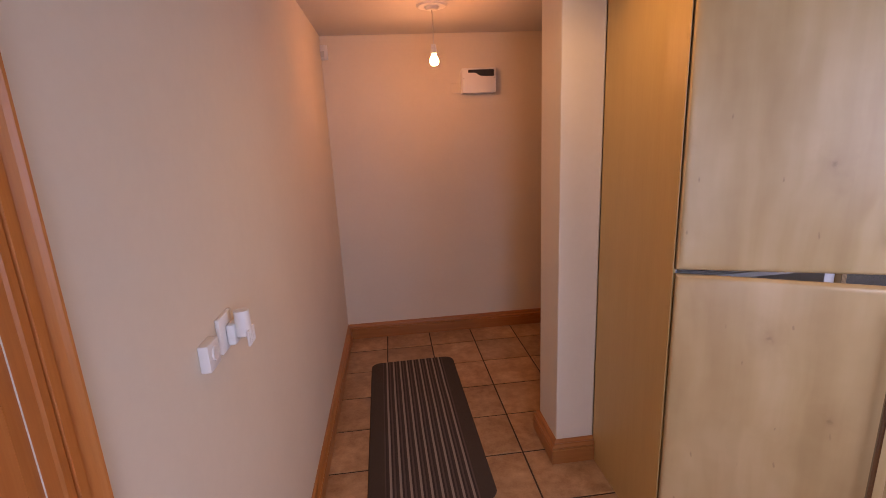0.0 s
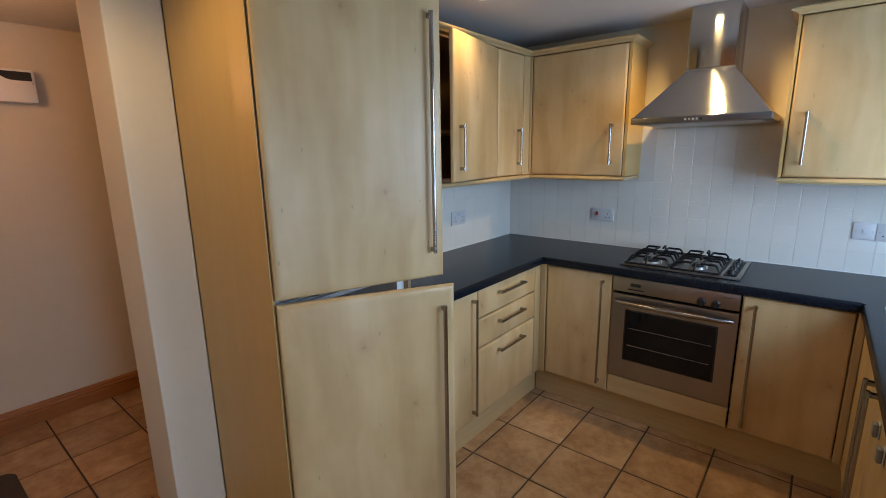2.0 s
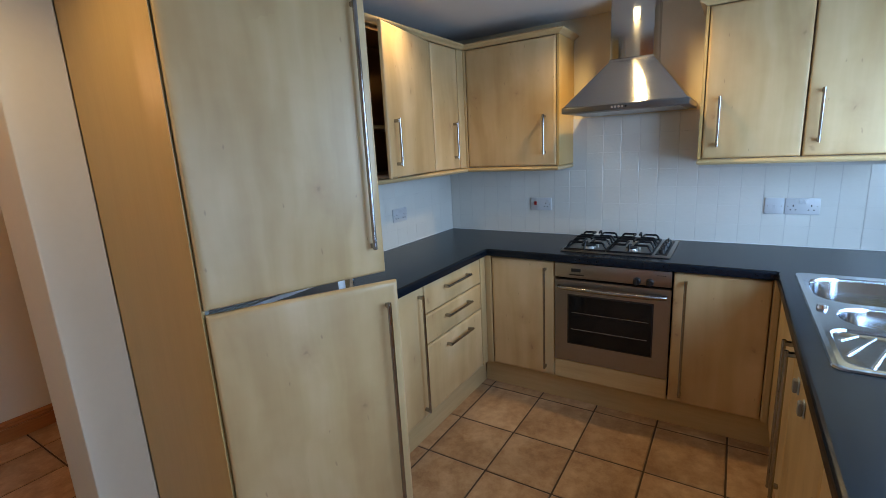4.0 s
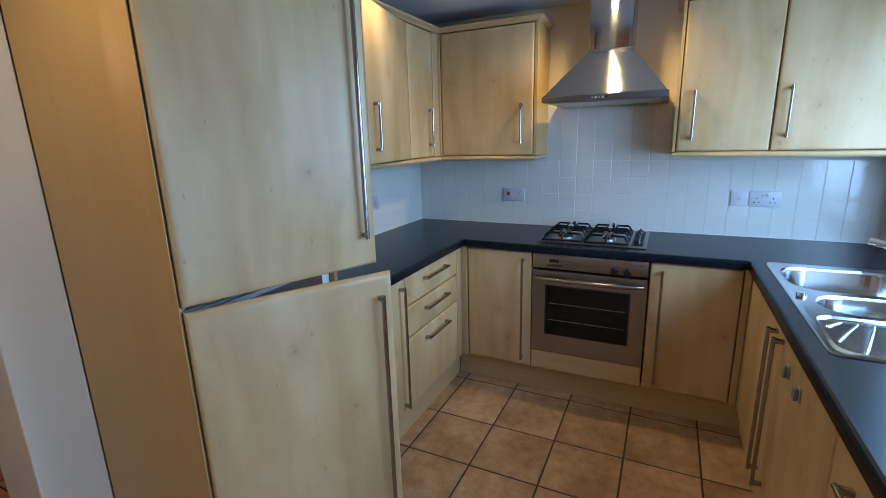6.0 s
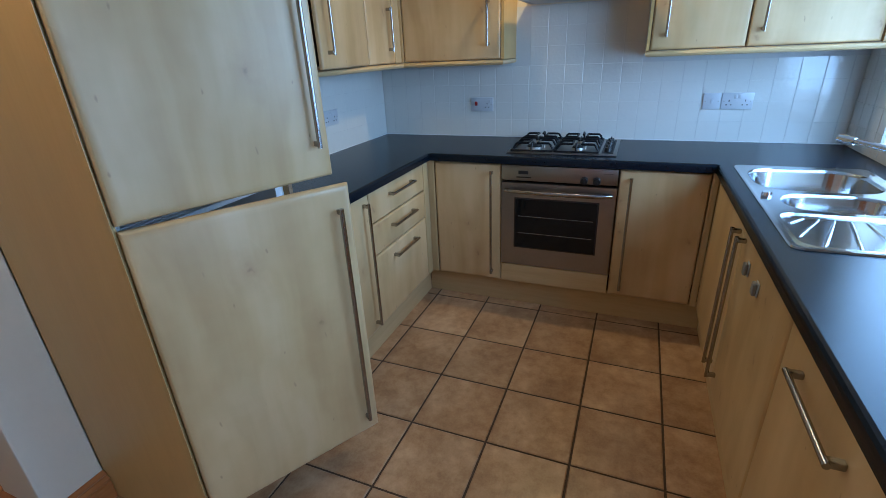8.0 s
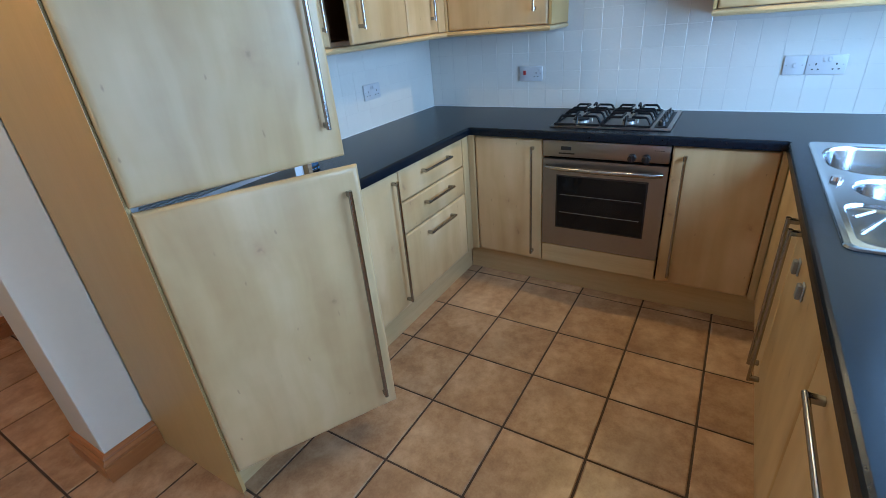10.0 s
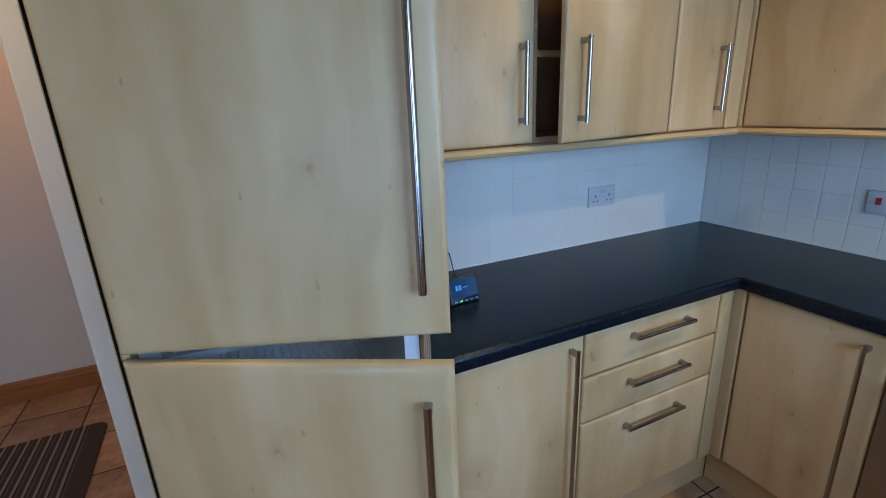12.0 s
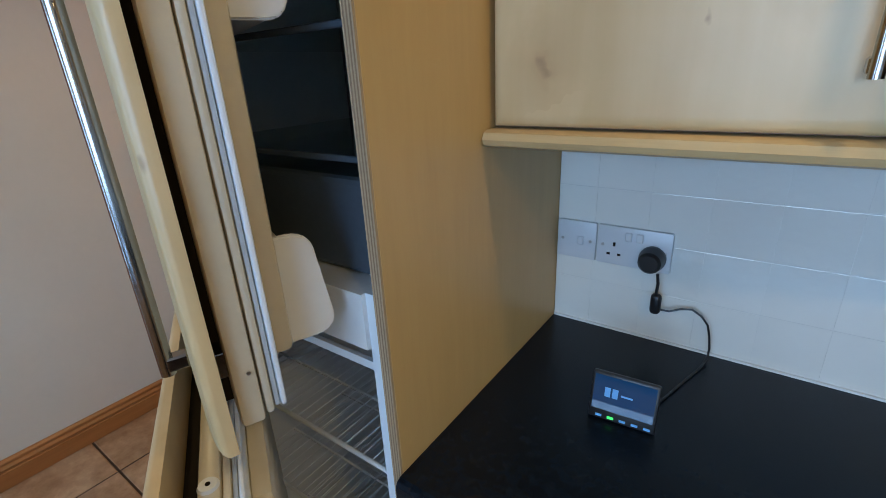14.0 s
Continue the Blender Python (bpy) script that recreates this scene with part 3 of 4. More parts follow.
# ---- worktop ----
def worktop():
    """One U-shaped black worktop with rounded front edges and cut-outs for hob and sink."""
    t = thing("worktop", pose(0, 0, 0), "matt black laminate worktop running round three sides", "worktop")
    z0, z1 = 0.870, 0.910
    prof = [(0, z0), (0.6, z0), (0.6, z1), (0.012, z1), (0.005, z1 - 0.003), (0.001, z1 - 0.010), (0, z1 - 0.02)]
    left = extrude_profile([(y if y < 0.5 else 0.598, z) for y, z in prof], 1.149)
    part("left_run", left, "worktop", t, at=pose(-1.149, 0.0, 0))
    prof_b = [(y if y < 0.5 else 0.105, z) for y, z in prof]
    part("front_strip", extrude_profile(prof_b, 1.445), "worktop", t, at=pose(0, 0.0, 0, 0, 0, -90))
    for d in ((0.105, 0.598, -0.435, 0.598), (0.105, 0.598, -2.088, -0.995), (0.545, 0.598, -0.995, -0.435), (0.0, 0.105, 0.0, 0.598), (0.0, 0.105, -2.088, -1.445)):
        part("back_run", boxes((*d, z0, z1)), "worktop", t)
    prof_r = [(y if y < 0.5 else 0.075, z) for y, z in prof]
    part("sink_strip", extrude_profile(prof_r, 1.86), "worktop", t, at=pose(0.0, -1.445, 0, 0, 0, 180))
    for d in ((-1.86, -0.985, -2.088, -1.52), (-0.985, 0.0, -2.088, -1.975), (-0.015, 0.0, -1.975, -1.52)):
        part("right_run", boxes((*d, z0, z1)), "worktop", t)
    return t


worktop()


# ---- tall fridge unit ----
def fridge_unit():
    xl, xr = -1.764, -1.150
    t = thing("fridge_unit", pose(xl, 0.02, 0), "tall maple-fronted fridge freezer unit with both doors ajar", "fridge freezer")
    W, D, ZT = xr - xl, 0.535, 2.16
    part("side_panel", boxes((0, 0.018, 0.024, D, 0, ZT)), "beech", t, "plain beech side panel")
    part("panel_lip", boxes((0, 0.0014, 0.0105, 0.0238, 0.0, ZT)), "beech", t)
    # solid dark strip added in place of the shade between side panel and doors
    part("shadow_gap", boxes((0.0015, 0.0032, 0.0135, 0.0236, 0.11, ZT)), "hollow_shade", t, "dark strip standing in for the shade beside the doors")
    side2 = part("side_panel", boxes((W - 0.018, W, 0.0, 0.575, 0, ZT)), "beech", t, "plain beech side panel")
    for k in range(7):
        x = W - 0.0175 + 0.00243 * k
        part("lamination", boxes((x, x + 0.00243, -0.004 + 0.0003 * (k % 2), 0.0, 0.0, ZT)), "ply" if k % 2 else "ply_pale", side2)
    part("top_panel", boxes((0.018, W - 0.018, 0.0, D, ZT - 0.018, ZT)), "beech", t)
    part("plinth", rounded(0.018, W - 0.018, 0.05, 0.068, 0, 0.105, 0.002, 1), "edge_x", t)
    # liner: an open white box with two compartments
    a, b, wall_t = 0.020, W - 0.020, 0.038
    z0, z1, zm0, zm1 = 0.125, 2.12, 1.10, 1.19
    for nm, d in (("liner_side", (a, a + wall_t, 0.075, D, z0, zm1)), ("liner_side", (b - wall_t, b, 0.020, D, z0, zm1)), ("liner_floor", (a + wall_t, b - wall_t, 0.012, D, z0, z0 + 0.06)), ("liner_back", (a + wall_t, b - wall_t, D - 0.04, D, z0 + 0.06, zm0)), ("divider", (a + wall_t, b - wall_t, 0.012, D, zm0, zm1))):
        part(nm, boxes(d), "fridge_white", t, "white plastic freezer liner")
    # fridge compartment: white liner with its shade put into the colour
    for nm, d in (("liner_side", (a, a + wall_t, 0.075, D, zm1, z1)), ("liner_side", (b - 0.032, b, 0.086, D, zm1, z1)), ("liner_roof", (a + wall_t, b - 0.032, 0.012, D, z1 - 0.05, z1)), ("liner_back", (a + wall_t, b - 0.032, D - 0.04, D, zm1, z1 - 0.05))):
        part(nm, boxes(d), "liner", t, "white plastic fridge liner, greyed for the shade inside")
    ia, ib = a + wall_t, b - 0.032
    part("front_frame", rounded(b - 0.0325, b - 0.0005, 0.075, 0.0855, zm1 + 0.001, z1, 0.003), "fridge_white", t, "white fridge front frame", smooth=True)
    for z in (1.365, 1.53, 1.73, 1.93):
        s = part("glass_shelf", rounded(ia + 0.002, ib - 0.002, 0.06, D - 0.045, z, z + 0.006, 0.001, 1), "shelf_glass", t, "clear glass fridge shelf")
        part("shelf_trim", rounded(ia + 0.002, ib - 0.002, 0.050, 0.060, z - 0.001, z + 0.008, 0.002, 1), "smoke_blue", s)
    part("salad_drawer", rounded(ia + 0.01, ib - 0.01, 0.06, D - 0.06, zm1 + 0.002, zm1 + 0.15, 0.01), "smoke_blue", t, "smoked plastic salad drawer")
    for z in (0.36, 0.60, 0.84):
        sh = part("wire_shelf", rod((ia + 0.004, 0.035, z), (ib - 0.004, 0.035, z), 0.0045, 8), "fridge_white", t, "white wire freezer shelf", smooth=True)
        for k in range(22):
            x = ia + 0.01 + (ib - ia - 0.02) * k / 21
            part("wire", rod((x, 0.037, z + 0.003), (x, D - 0.05, z + 0.003), 0.0016, 5), "fridge_white", sh)
        for y in (0.16, 0.33, D - 0.05):
            part("wire", rod((ia + 0.004, y, z), (ib - 0.004, y, z), 0.003, 6), "fridge_white", sh)
    gr = part("evaporator_grille", boxes((ia + 0.015, ib - 0.015, 0.040, 0.048, 1.040, 1.055)), "fridge_white", t, "white ribbed freezer shelf")
    for k in range(16):
        part("slat", boxes((ia + 0.02, ib - 0.02, 0.056 + 0.026 * k, 0.068 + 0.026 * k, 1.044, 1.050)), "fridge_white", gr)

    def leaf(z0, z1, swing, handle, width, gap, drop):
        at = pose(0.0034, -0.001, z0, 0, 0, -swing)
        h = z1 - z0
        d = part("door", slab(width, h, 0.022, 0.026), "veneer", t, smooth=True, at=at)
        bar_handle(d, handle[0], handle[1], 0.0215, 0.0075)
        y = 0.022 + gap
        part("inner_door", rounded(0.030, width - 0.022, y, y + 0.026, 0.012, h - drop, 0.005), "cream", d, "cream enamelled inner door", smooth=True)
        part("door_back", rounded(0.033, width - 0.026, y + 0.0275, y + 0.0375, 0.016, h - drop - 0.004, 0.004), "cream", d, "cream enamelled door rim", smooth=True)
        seal = part("door_gasket", rounded(0.036, width - 0.029, y + 0.0380, y + 0.0445, 0.02, h - drop - 0.007, 0.003), "gasket", d, "pale grey rubber door seal", smooth=True)
        part("seal_lip", rounded(0.035, width - 0.0275, y + 0.0450, y + 0.0520, 0.019, h - drop - 0.006, 0.003), "fridge_white", seal, "white seal lip", smooth=True)
        part("door_liner", rounded(0.075, width - 0.070, y + 0.0522, y + 0.080, 0.06, h - drop - 0.05, 0.008), "cream", d, "cream plastic door liner", smooth=True)
        # dark strip put in for the shade between slab and inner door
        part("gap_strip", boxes((0.05, width - 0.06, 0.0222, y - 0.0002, 0.03, h - drop - 0.02)), "hollow_shade", d)
        for hz in (0.08, h / 2, h - drop - 0.10):
            part("bracket", rounded(width - 0.058, width - 0.028, 0.0222, y - 0.0002, hz, hz + 0.03, 0.001, 1), "handle", d)
            part("screw", rod((width - 0.024, y + 0.018, hz), (width - 0.0210, y + 0.018, hz), 0.0024, 10), "rack", d)
        return d

    low = leaf(0.115, 1.083, 29.3, ((0.560, 0.065), (0.560, 0.90)), 0.607, 0.020, 0.06)
    cap = rod((0.545, 0.055, 0.9081), (0.545, 0.055, 0.912), 0.013, 20, r2=0.011)
    cap_ob = part("hinge_cap", cap, "plastic", low, "round plastic hinge cap", smooth=True)
    part("cap_hole", rod((0.545, 0.055, 0.9121), (0.545, 0.055, 0.9128), 0.0032, 12), "hollow_shade", cap_ob)
    up = leaf(1.097, 2.15, 21.6, ((0.556, 0.095), (0.556, 0.90)), 0.605, 0.010, 0.012)
    for z in (0.055, 0.435, 0.72):
        part("door_shelf", door_shelf(0.09, 0.510, 0.1125, 0.176, z, z + 0.145), "plastic", up, "white plastic door shelf", smooth=True)
    return t


def door_shelf(x0, x1, y0, y1, z0, z1):
    """A moulded bottle shelf: a trough with rounded, tapering ends."""
    bm = bmesh.new()
    t = 0.004
    for xa in (x0, x1 - 0.012):
        one = bmesh.new()
        pts = [(y0, z0)] + [(y1 - 0.024 + 0.024 * math.sin(a), z0 + 0.024 - 0.024 * math.cos(a)) for a in (0, 0.4, 0.8, 1.2, 1.57)] + [(y1 - 0.011, z1 - 0.05)] + [(y1 - 0.040 + 0.026 * math.cos(a), z1 - 0.027 + 0.027 * math.sin(a)) for a in (0.2, 0.6, 1.0, 1.57)] + [(y0, z1)]
        a = [one.verts.new((xa, y, z)) for y, z in pts]
        b = [one.verts.new((xa + 0.012, y, z)) for y, z in pts]
        for i in range(len(pts)):
            one.faces.new((a[i], a[(i + 1) % len(pts)], b[(i + 1) % len(pts)], b[i]))
        one.faces.new(a[::-1])
        one.faces.new(b)
        bmesh.ops.bevel(one, geom=one.edges[:], offset=0.0025, segments=2, affect="EDGES")
        join(bm, one)
    add_box(bm, x0 + 0.012, x1 - 0.012, y0, y1 - 0.02, z0 + 0.003, z0 + 0.003 + t)
    add_box(bm, x0 + 0.012, x1 - 0.012, y1 - 0.018, y1 - 0.012, z0 + 0.006, z0 + 0.075)
    return bm


fridge_unit()


# ---- wall cabinets ----
ZW0, ZW1 = 1.388, 2.130
WL = lambda x: pose(x, 0.285, 0)
unit("wall_cabinet", WL(-1.148), 0.49, 0.30, ZW0, ZW1, "pale maple wall cabinet beside the fridge unit", [dict(x0=0.004, x1=0.488, z0=ZW0, z1=ZW1, handle=((0.435, 1.445), (0.435, 1.672)))], "wall cabinets")
unit("wall_cabinet", WL(-0.657), 0.585, 0.30, ZW0, ZW1, "pale maple wall cabinet with its door ajar", [dict(x0=0.020, x1=0.583, z0=ZW0, z1=ZW1, handle=((0.085, 1.445), (0.085, 1.68)), hinge="r", swing=9.8)], "wall cabinets")
unit("wall_cabinet", WL(-0.071), 0.30, 0.30, ZW0, ZW1, "narrow pale maple wall cabinet in the corner", [dict(x0=0.0, x1=0.30, z0=ZW0, z1=ZW1, handle=((0.225, 1.45), (0.225, 1.68)))], "wall cabinets")
WB = lambda y: pose(0.305, y, 0, 0, 0, -90)
cab_c = unit("wall_cabinet", WB(0.245), 0.578, 0.29, ZW0, ZW1, "pale maple corner wall cabinet beside the hood", [dict(x0=-0.024, x1=0.577, z0=ZW0, z1=ZW1, handle=((0.505, 1.455), (0.505, 1.69)))], "wall cabinets")
part("end_panel", boxes((0.580, 0.596, 0.004, 0.29, ZW0, ZW1)), "beech", cab_c, "plain beech end panel")
filler = thing("corner_filler", pose(0, 0, 0), "maple filler strips between two wall cabinets", "cabinet trim")
part("strip", rounded(0.2305, 0.304, 0.284, 0.310, ZW0, ZW1, 0.005), "edge", filler)
part("strip", rounded(0.3045, 0.330, 0.2705, 0.310, ZW0, ZW1, 0.005), "edge", filler)
cab_h = unit("wall_cabinet", WB(-1.098), 0.412, 0.29, ZW0 + 0.012, ZW1, "pale maple wall cabinet beside the hood", [dict(x0=0.0, x1=0.412, z0=ZW0 + 0.012, z1=ZW1, handle=((0.065, 1.458), (0.065, 1.70)), hinge="r")], "wall cabinets")
cab_w = unit("wall_cabinet", WB(-1.512), 0.505, 0.29, ZW0 + 0.012, ZW1, "pale maple wall cabinet by the window", [dict(x0=0.0, x1=0.50, z0=ZW0 + 0.012, z1=ZW1, handle=((0.052, 1.46), (0.052, 1.70)), hinge="r")], "wall cabinets")
part("end_panel", boxes((-0.016, -0.002, 0.004, 0.29, ZW0 + 0.012, ZW1)), "beech", cab_h, "plain beech end panel")
part("filler_panel", boxes((0.506, 0.57, 0.004, 0.29, ZW0 + 0.012, ZW1)), "beech", cab_w, "plain beech filler panel")

RAIL = [(0.012, 0.0), (0.002, 0.004), (-0.003, 0.013), (0.002, 0.023), (0.012, 0.027), (0.06, 0.027), (0.06, 0.0)]
CORNICE = [(0.06, 0.0), (0.0, 0.0), (-0.004, 0.005), (-0.009, 0.010), (-0.018, 0.013), (-0.026, 0.017), (-0.0295, 0.023), (-0.027, 0.029), (-0.018, 0.032), (0.06, 0.032)]


def trim(name, prof, at, length, label, mitre=(0, 0)):
    """A moulding along x; mitre 1: an outer corner at that end, -1: an inner one."""
    bm = extrude_profile(prof, length)
    for v in bm.verts:
        v.co.x += -v.co.y * mitre[1] if v.co.x > length / 2 else v.co.y * mitre[0]
    ob = part(name, bm, "edge_x", at=at, smooth=True)
    return tagged(ob, label, "cabinet trim")


for nm, pr, z, zr, ov, txt in (("light_rail", RAIL, ZW0 - 0.029, ZW0 - 0.017, 0.020, "rounded maple light rail under wall cabinets"), ("cornice", CORNICE, ZW1 + 0.002, ZW1 + 0.002, 0.0, "moulded maple cornice on wall cabinets")):
    xf, yf = 0.305 - ov, 0.285 - ov
    trim(nm, pr, pose(-1.148, yf, z), 1.148 + xf, txt, (0, -1))
    trim(nm, pr, pose(xf, yf, z, 0, 0, -90), yf + 0.352, txt, (-1, 1))
    trim(nm, pr, pose(xf, -0.352, z), 0.598 - xf, txt, (1, 0))
    trim(nm, pr, pose(xf, -1.082, zr, 0, 0, -90), 1.005, txt, (1, 0))
    trim(nm, pr, pose(0.598, -1.082, zr, 0, 0, 180), 0.598 - xf, txt, (0, 1))


# ---- oven ----
def oven():
    o = thing("oven", BACK(-0.421), "built-in stainless steel oven with dark glass door", "oven")
    W = 0.603
    part("body", boxes((0.02, W - 0.02, 0.035, 0.55, 0.28, 0.86)), "hollow_shade", o)
    panel = part("control_panel", rounded(0, W, -0.004, 0.02, 0.778, 0.862, 0.004), "steel", o, "brushed steel control panel", smooth=True)
    part("display", rounded(0.095, 0.148, -0.008, -0.0042, 0.815, 0.834, 0.0015, 1), "black", panel, "small dark clock display")
    part("vent_slot", boxes((0.085, 0.165, -0.0068, -0.0042, 0.795, 0.801)), "black", panel)
    for x in (0.44, 0.503):
        k = rod((x, -0.004, 0.797), (x, -0.026, 0.797), 0.0205, 24, r2=0.0175)
        kn = part("knob", k, "black", panel, "black plastic oven knob", smooth=True)
        part("pointer", boxes((x - 0.003, x + 0.003, -0.033, -0.0262, 0.782, 0.812)), "black", kn)
    for k in range(5):
        part("marking", boxes((0.535 + 0.009 * k, 0.541 + 0.009 * k, -0.0052, -0.0042, 0.836, 0.839)), "black", panel)
    d = bmesh.new()
    gx0, gx1, gz0, gz1 = 0.078, 0.522, 0.385, 0.678
    for b in ((0, gx0, 0, 0.02, 0.274, 0.764), (gx1, W, 0, 0.02, 0.274, 0.764), (gx0, gx1, 0, 0.02, 0.274, gz0), (gx0, gx1, 0, 0.02, gz1, 0.764)):
        add_box(d, *b)
    bmesh.ops.remove_doubles(d, verts=d.verts[:], dist=0.0001)
    door = part("door", d, "steel", o, "brushed steel oven door")
    part("seal", rounded(gx0 - 0.004, gx1 + 0.004, -0.0025, 0.004, gz0 - 0.004, gz1 + 0.004, 0.002, 1), "black", door)
    part("glass", rounded(gx0 + 0.004, gx1 - 0.004, -0.004, -0.0026, gz0 + 0.004, gz1 - 0.004, 0.0006, 1), "glass_dark", door, "dark reflective oven glass")
    for z in (0.475, 0.575):
        part("rack", rod((gx0 + 0.02, -0.0045, z), (gx1 - 0.02, -0.0045, z), 0.0016, 6), "rack", door)
    pts = [(0.022 + 0.559 * k / 14, -0.006 - 0.042 * math.sin(math.pi * k / 14) ** 0.55, 0.722 + 0.004 * math.sin(math.pi * k / 14)) for k in range(15)]
    part("handle", tube(pts, 0.0115, 12), "handle", door, "bowed steel oven handle", smooth=True)
    part("filler_panel", slab(W, 0.112, 0.02, 0.005), "edge_x", o, "plain maple filler below the oven", at=pose(0, 0.004, 0.156))
    return o


oven()


# ---- gas hob ----
def hob():
    h = thing("gas_hob", pose(0.10, -0.428, 0.9105, 0, 0, -90), "steel four-burner gas hob with black pan supports", "hob")
    tray = rounded(0, 0.575, -0.012, 0.45, 0.0, 0.007, 0.003)
    t = part("tray", tray, "steel", h, "brushed steel hob tray", smooth=True)
    part("recess", rounded(0.02, 0.485, 0.008, 0.43, 0.0071, 0.0085, 0.0006, 1), "steel", t)
    part("control_strip", rounded(0.498, 0.556, 0.03, 0.40, 0.0071, 0.010, 0.001, 1), "iron", t)
    for k in range(4):
        y = 0.075 + 0.088 * k
        kb = rod((0.527, y, 0.0102), (0.527, y, 0.030), 0.019, 20, r2=0.016)
        kn = part("knob", kb, "black", h, "black plastic hob knob", smooth=True)
        part("grip", rounded(0.523, 0.531, y - 0.017, y + 0.017, 0.0302, 0.040, 0.002, 1), "black", kn)
    for i, x0 in enumerate((0.022, 0.258)):
        x1, xc = x0 + 0.222, x0 + 0.111
        for y, r in ((0.105, 0.042 if i == 0 else 0.030), (0.325, 0.034)):
            b = part("burner", rod((xc, y, 0.0086), (xc, y, 0.020), r + 0.006, 24, r2=r), "rack", h, "steel gas burner", smooth=True)
            part("cap", rod((xc, y, 0.0202), (xc, y, 0.027), r, 24, r2=r - 0.004), "iron", b, "black enamel burner cap", smooth=True)
            part("igniter", rod((xc + r + 0.011, y + 0.01, 0.0086), (xc + r + 0.011, y + 0.01, 0.025), 0.003, 8), "plastic", b)
        g = bmesh.new()
        top, r = 0.046, 0.0062
        tube([(x0, 0.012, 0.0125), (x1, 0.012, 0.0125), (x1, 0.418, 0.0125), (x0, 0.418, 0.0125), (x0, 0.012, 0.0125)], r, 6, g)
        for y in (0.055, 0.155, 0.275, 0.375):
            tube([(x0, y, 0.0125), (x0 + 0.016, y, top - 0.006), (x0 + 0.024, y, top), (xc - 0.026, y + 0.0, top)], r, 6, g)
            tube([(x1, y, 0.0125), (x1 - 0.016, y, top - 0.006), (x1 - 0.024, y, top), (xc + 0.026, y, top)], r, 6, g)
        for ya, yb in ((0.055, 0.155), (0.275, 0.375)):
            for x in (xc - 0.026, xc + 0.026):
                tube([(x, ya, top), (x, yb, top)], r, 6, g)
        for y0, y1 in ((0.012, 0.075), (0.418, 0.355)):
            tube([(xc, y0, 0.0125), (xc, y0 + (y1 - y0) * 0.2, top + 0.004), (xc, y0 + (y1 - y0) * 0.35, top + 0.006), (xc, y1, top)], r, 6, g)
        tube([(xc, 0.165, top), (xc, 0.265, top)], r, 6, g)
        tube([(x0, 0.215, 0.0125), (x0 + 0.014, 0.215, top - 0.004), (x0 + 0.022, 0.215, top), (x1 - 0.022, 0.215, top), (x1 - 0.014, 0.215, top - 0.004), (x1, 0.215, 0.0125)], r, 6, g)
        part("pan_support", g, "iron", h, "black enamelled wire pan support", smooth=True)
    return h


hob()


# ---- cooker hood ----
def hood():
    h = thing("cooker_hood", pose(0.598, -0.737, 1.672), "stainless steel chimney cooker hood above the hob", "cooker hood")
    hw, dep, cw, cd = 0.310, 0.486, 0.110, 0.262
    canopy = bmesh.new()
    levels = [(hw, dep, 0.030), (hw - 0.012, dep - 0.008, 0.036), (cw + 0.112, cd + 0.122, 0.135), (cw + 0.004, cd + 0.004, 0.268), (cw + 0.004, cd + 0.004, 0.278)]
    rings = [[canopy.verts.new(v) for v in ((0, w, z), (-d, w, z), (-d, -w, z), (0, -w, z))] for w, d, z in levels]
    for a, b in zip(rings, rings[1:]):
        for k in range(4):
            canopy.faces.new((a[k], a[(k + 1) % 4], b[(k + 1) % 4], b[k]))
    canopy.faces.new(rings[0][::-1])
    canopy.faces.new(rings[-1])
    part("canopy", canopy, "brushed", h, "sloping brushed steel canopy")
    lip = part("lip", rounded(-dep, -0.001, -hw, hw, 0.0, 0.0295, 0.003), "lip_steel", h, "brushed steel front lip", smooth=True)
    for k in range(5):
        part("button", rod((-dep, 0.045 - 0.017 * k, 0.015), (-dep - 0.004, 0.045 - 0.017 * k, 0.015), 0.0055, 14), "chrome" if k < 4 else "black", lip, smooth=True)
    part("filter", boxes((-dep + 0.04, -0.04, -hw + 0.04, hw - 0.04, -0.004, -0.001)), "rack", h, "grey metal grease filter")
    part("chimney", rounded(-cd, -0.001, -cw, cw, 0.279, CEIL - 1.672 - 0.002, 0.003), "brushed", h, "brushed steel chimney", smooth=True)
    return h


hood()


# ---- sink ----
def loop(x0, x1, y0, y1, r, z, n=6):
    pts = []
    for cx, cy, a0 in ((x1 - r, y1 - r, 0), (x0 + r, y1 - r, 90), (x0 + r, y0 + r, 180), (x1 - r, y0 + r, 270)):
        for k in range(n + 1):
            a = radians(a0 + 90 * k / n)
            pts.append((cx + r * math.cos(a), cy + r * math.sin(a), z))
    return pts


def ring_faces(bm, loops):
    rows = [[bm.verts.new(p) for p in lp] for lp in loops]
    for a, b in zip(rows, rows[1:]):
        for k in range(len(a)):
            bm.faces.new((a[k], a[(k + 1) % len(a)], b[(k + 1) % len(b)], b[k]))
    return rows


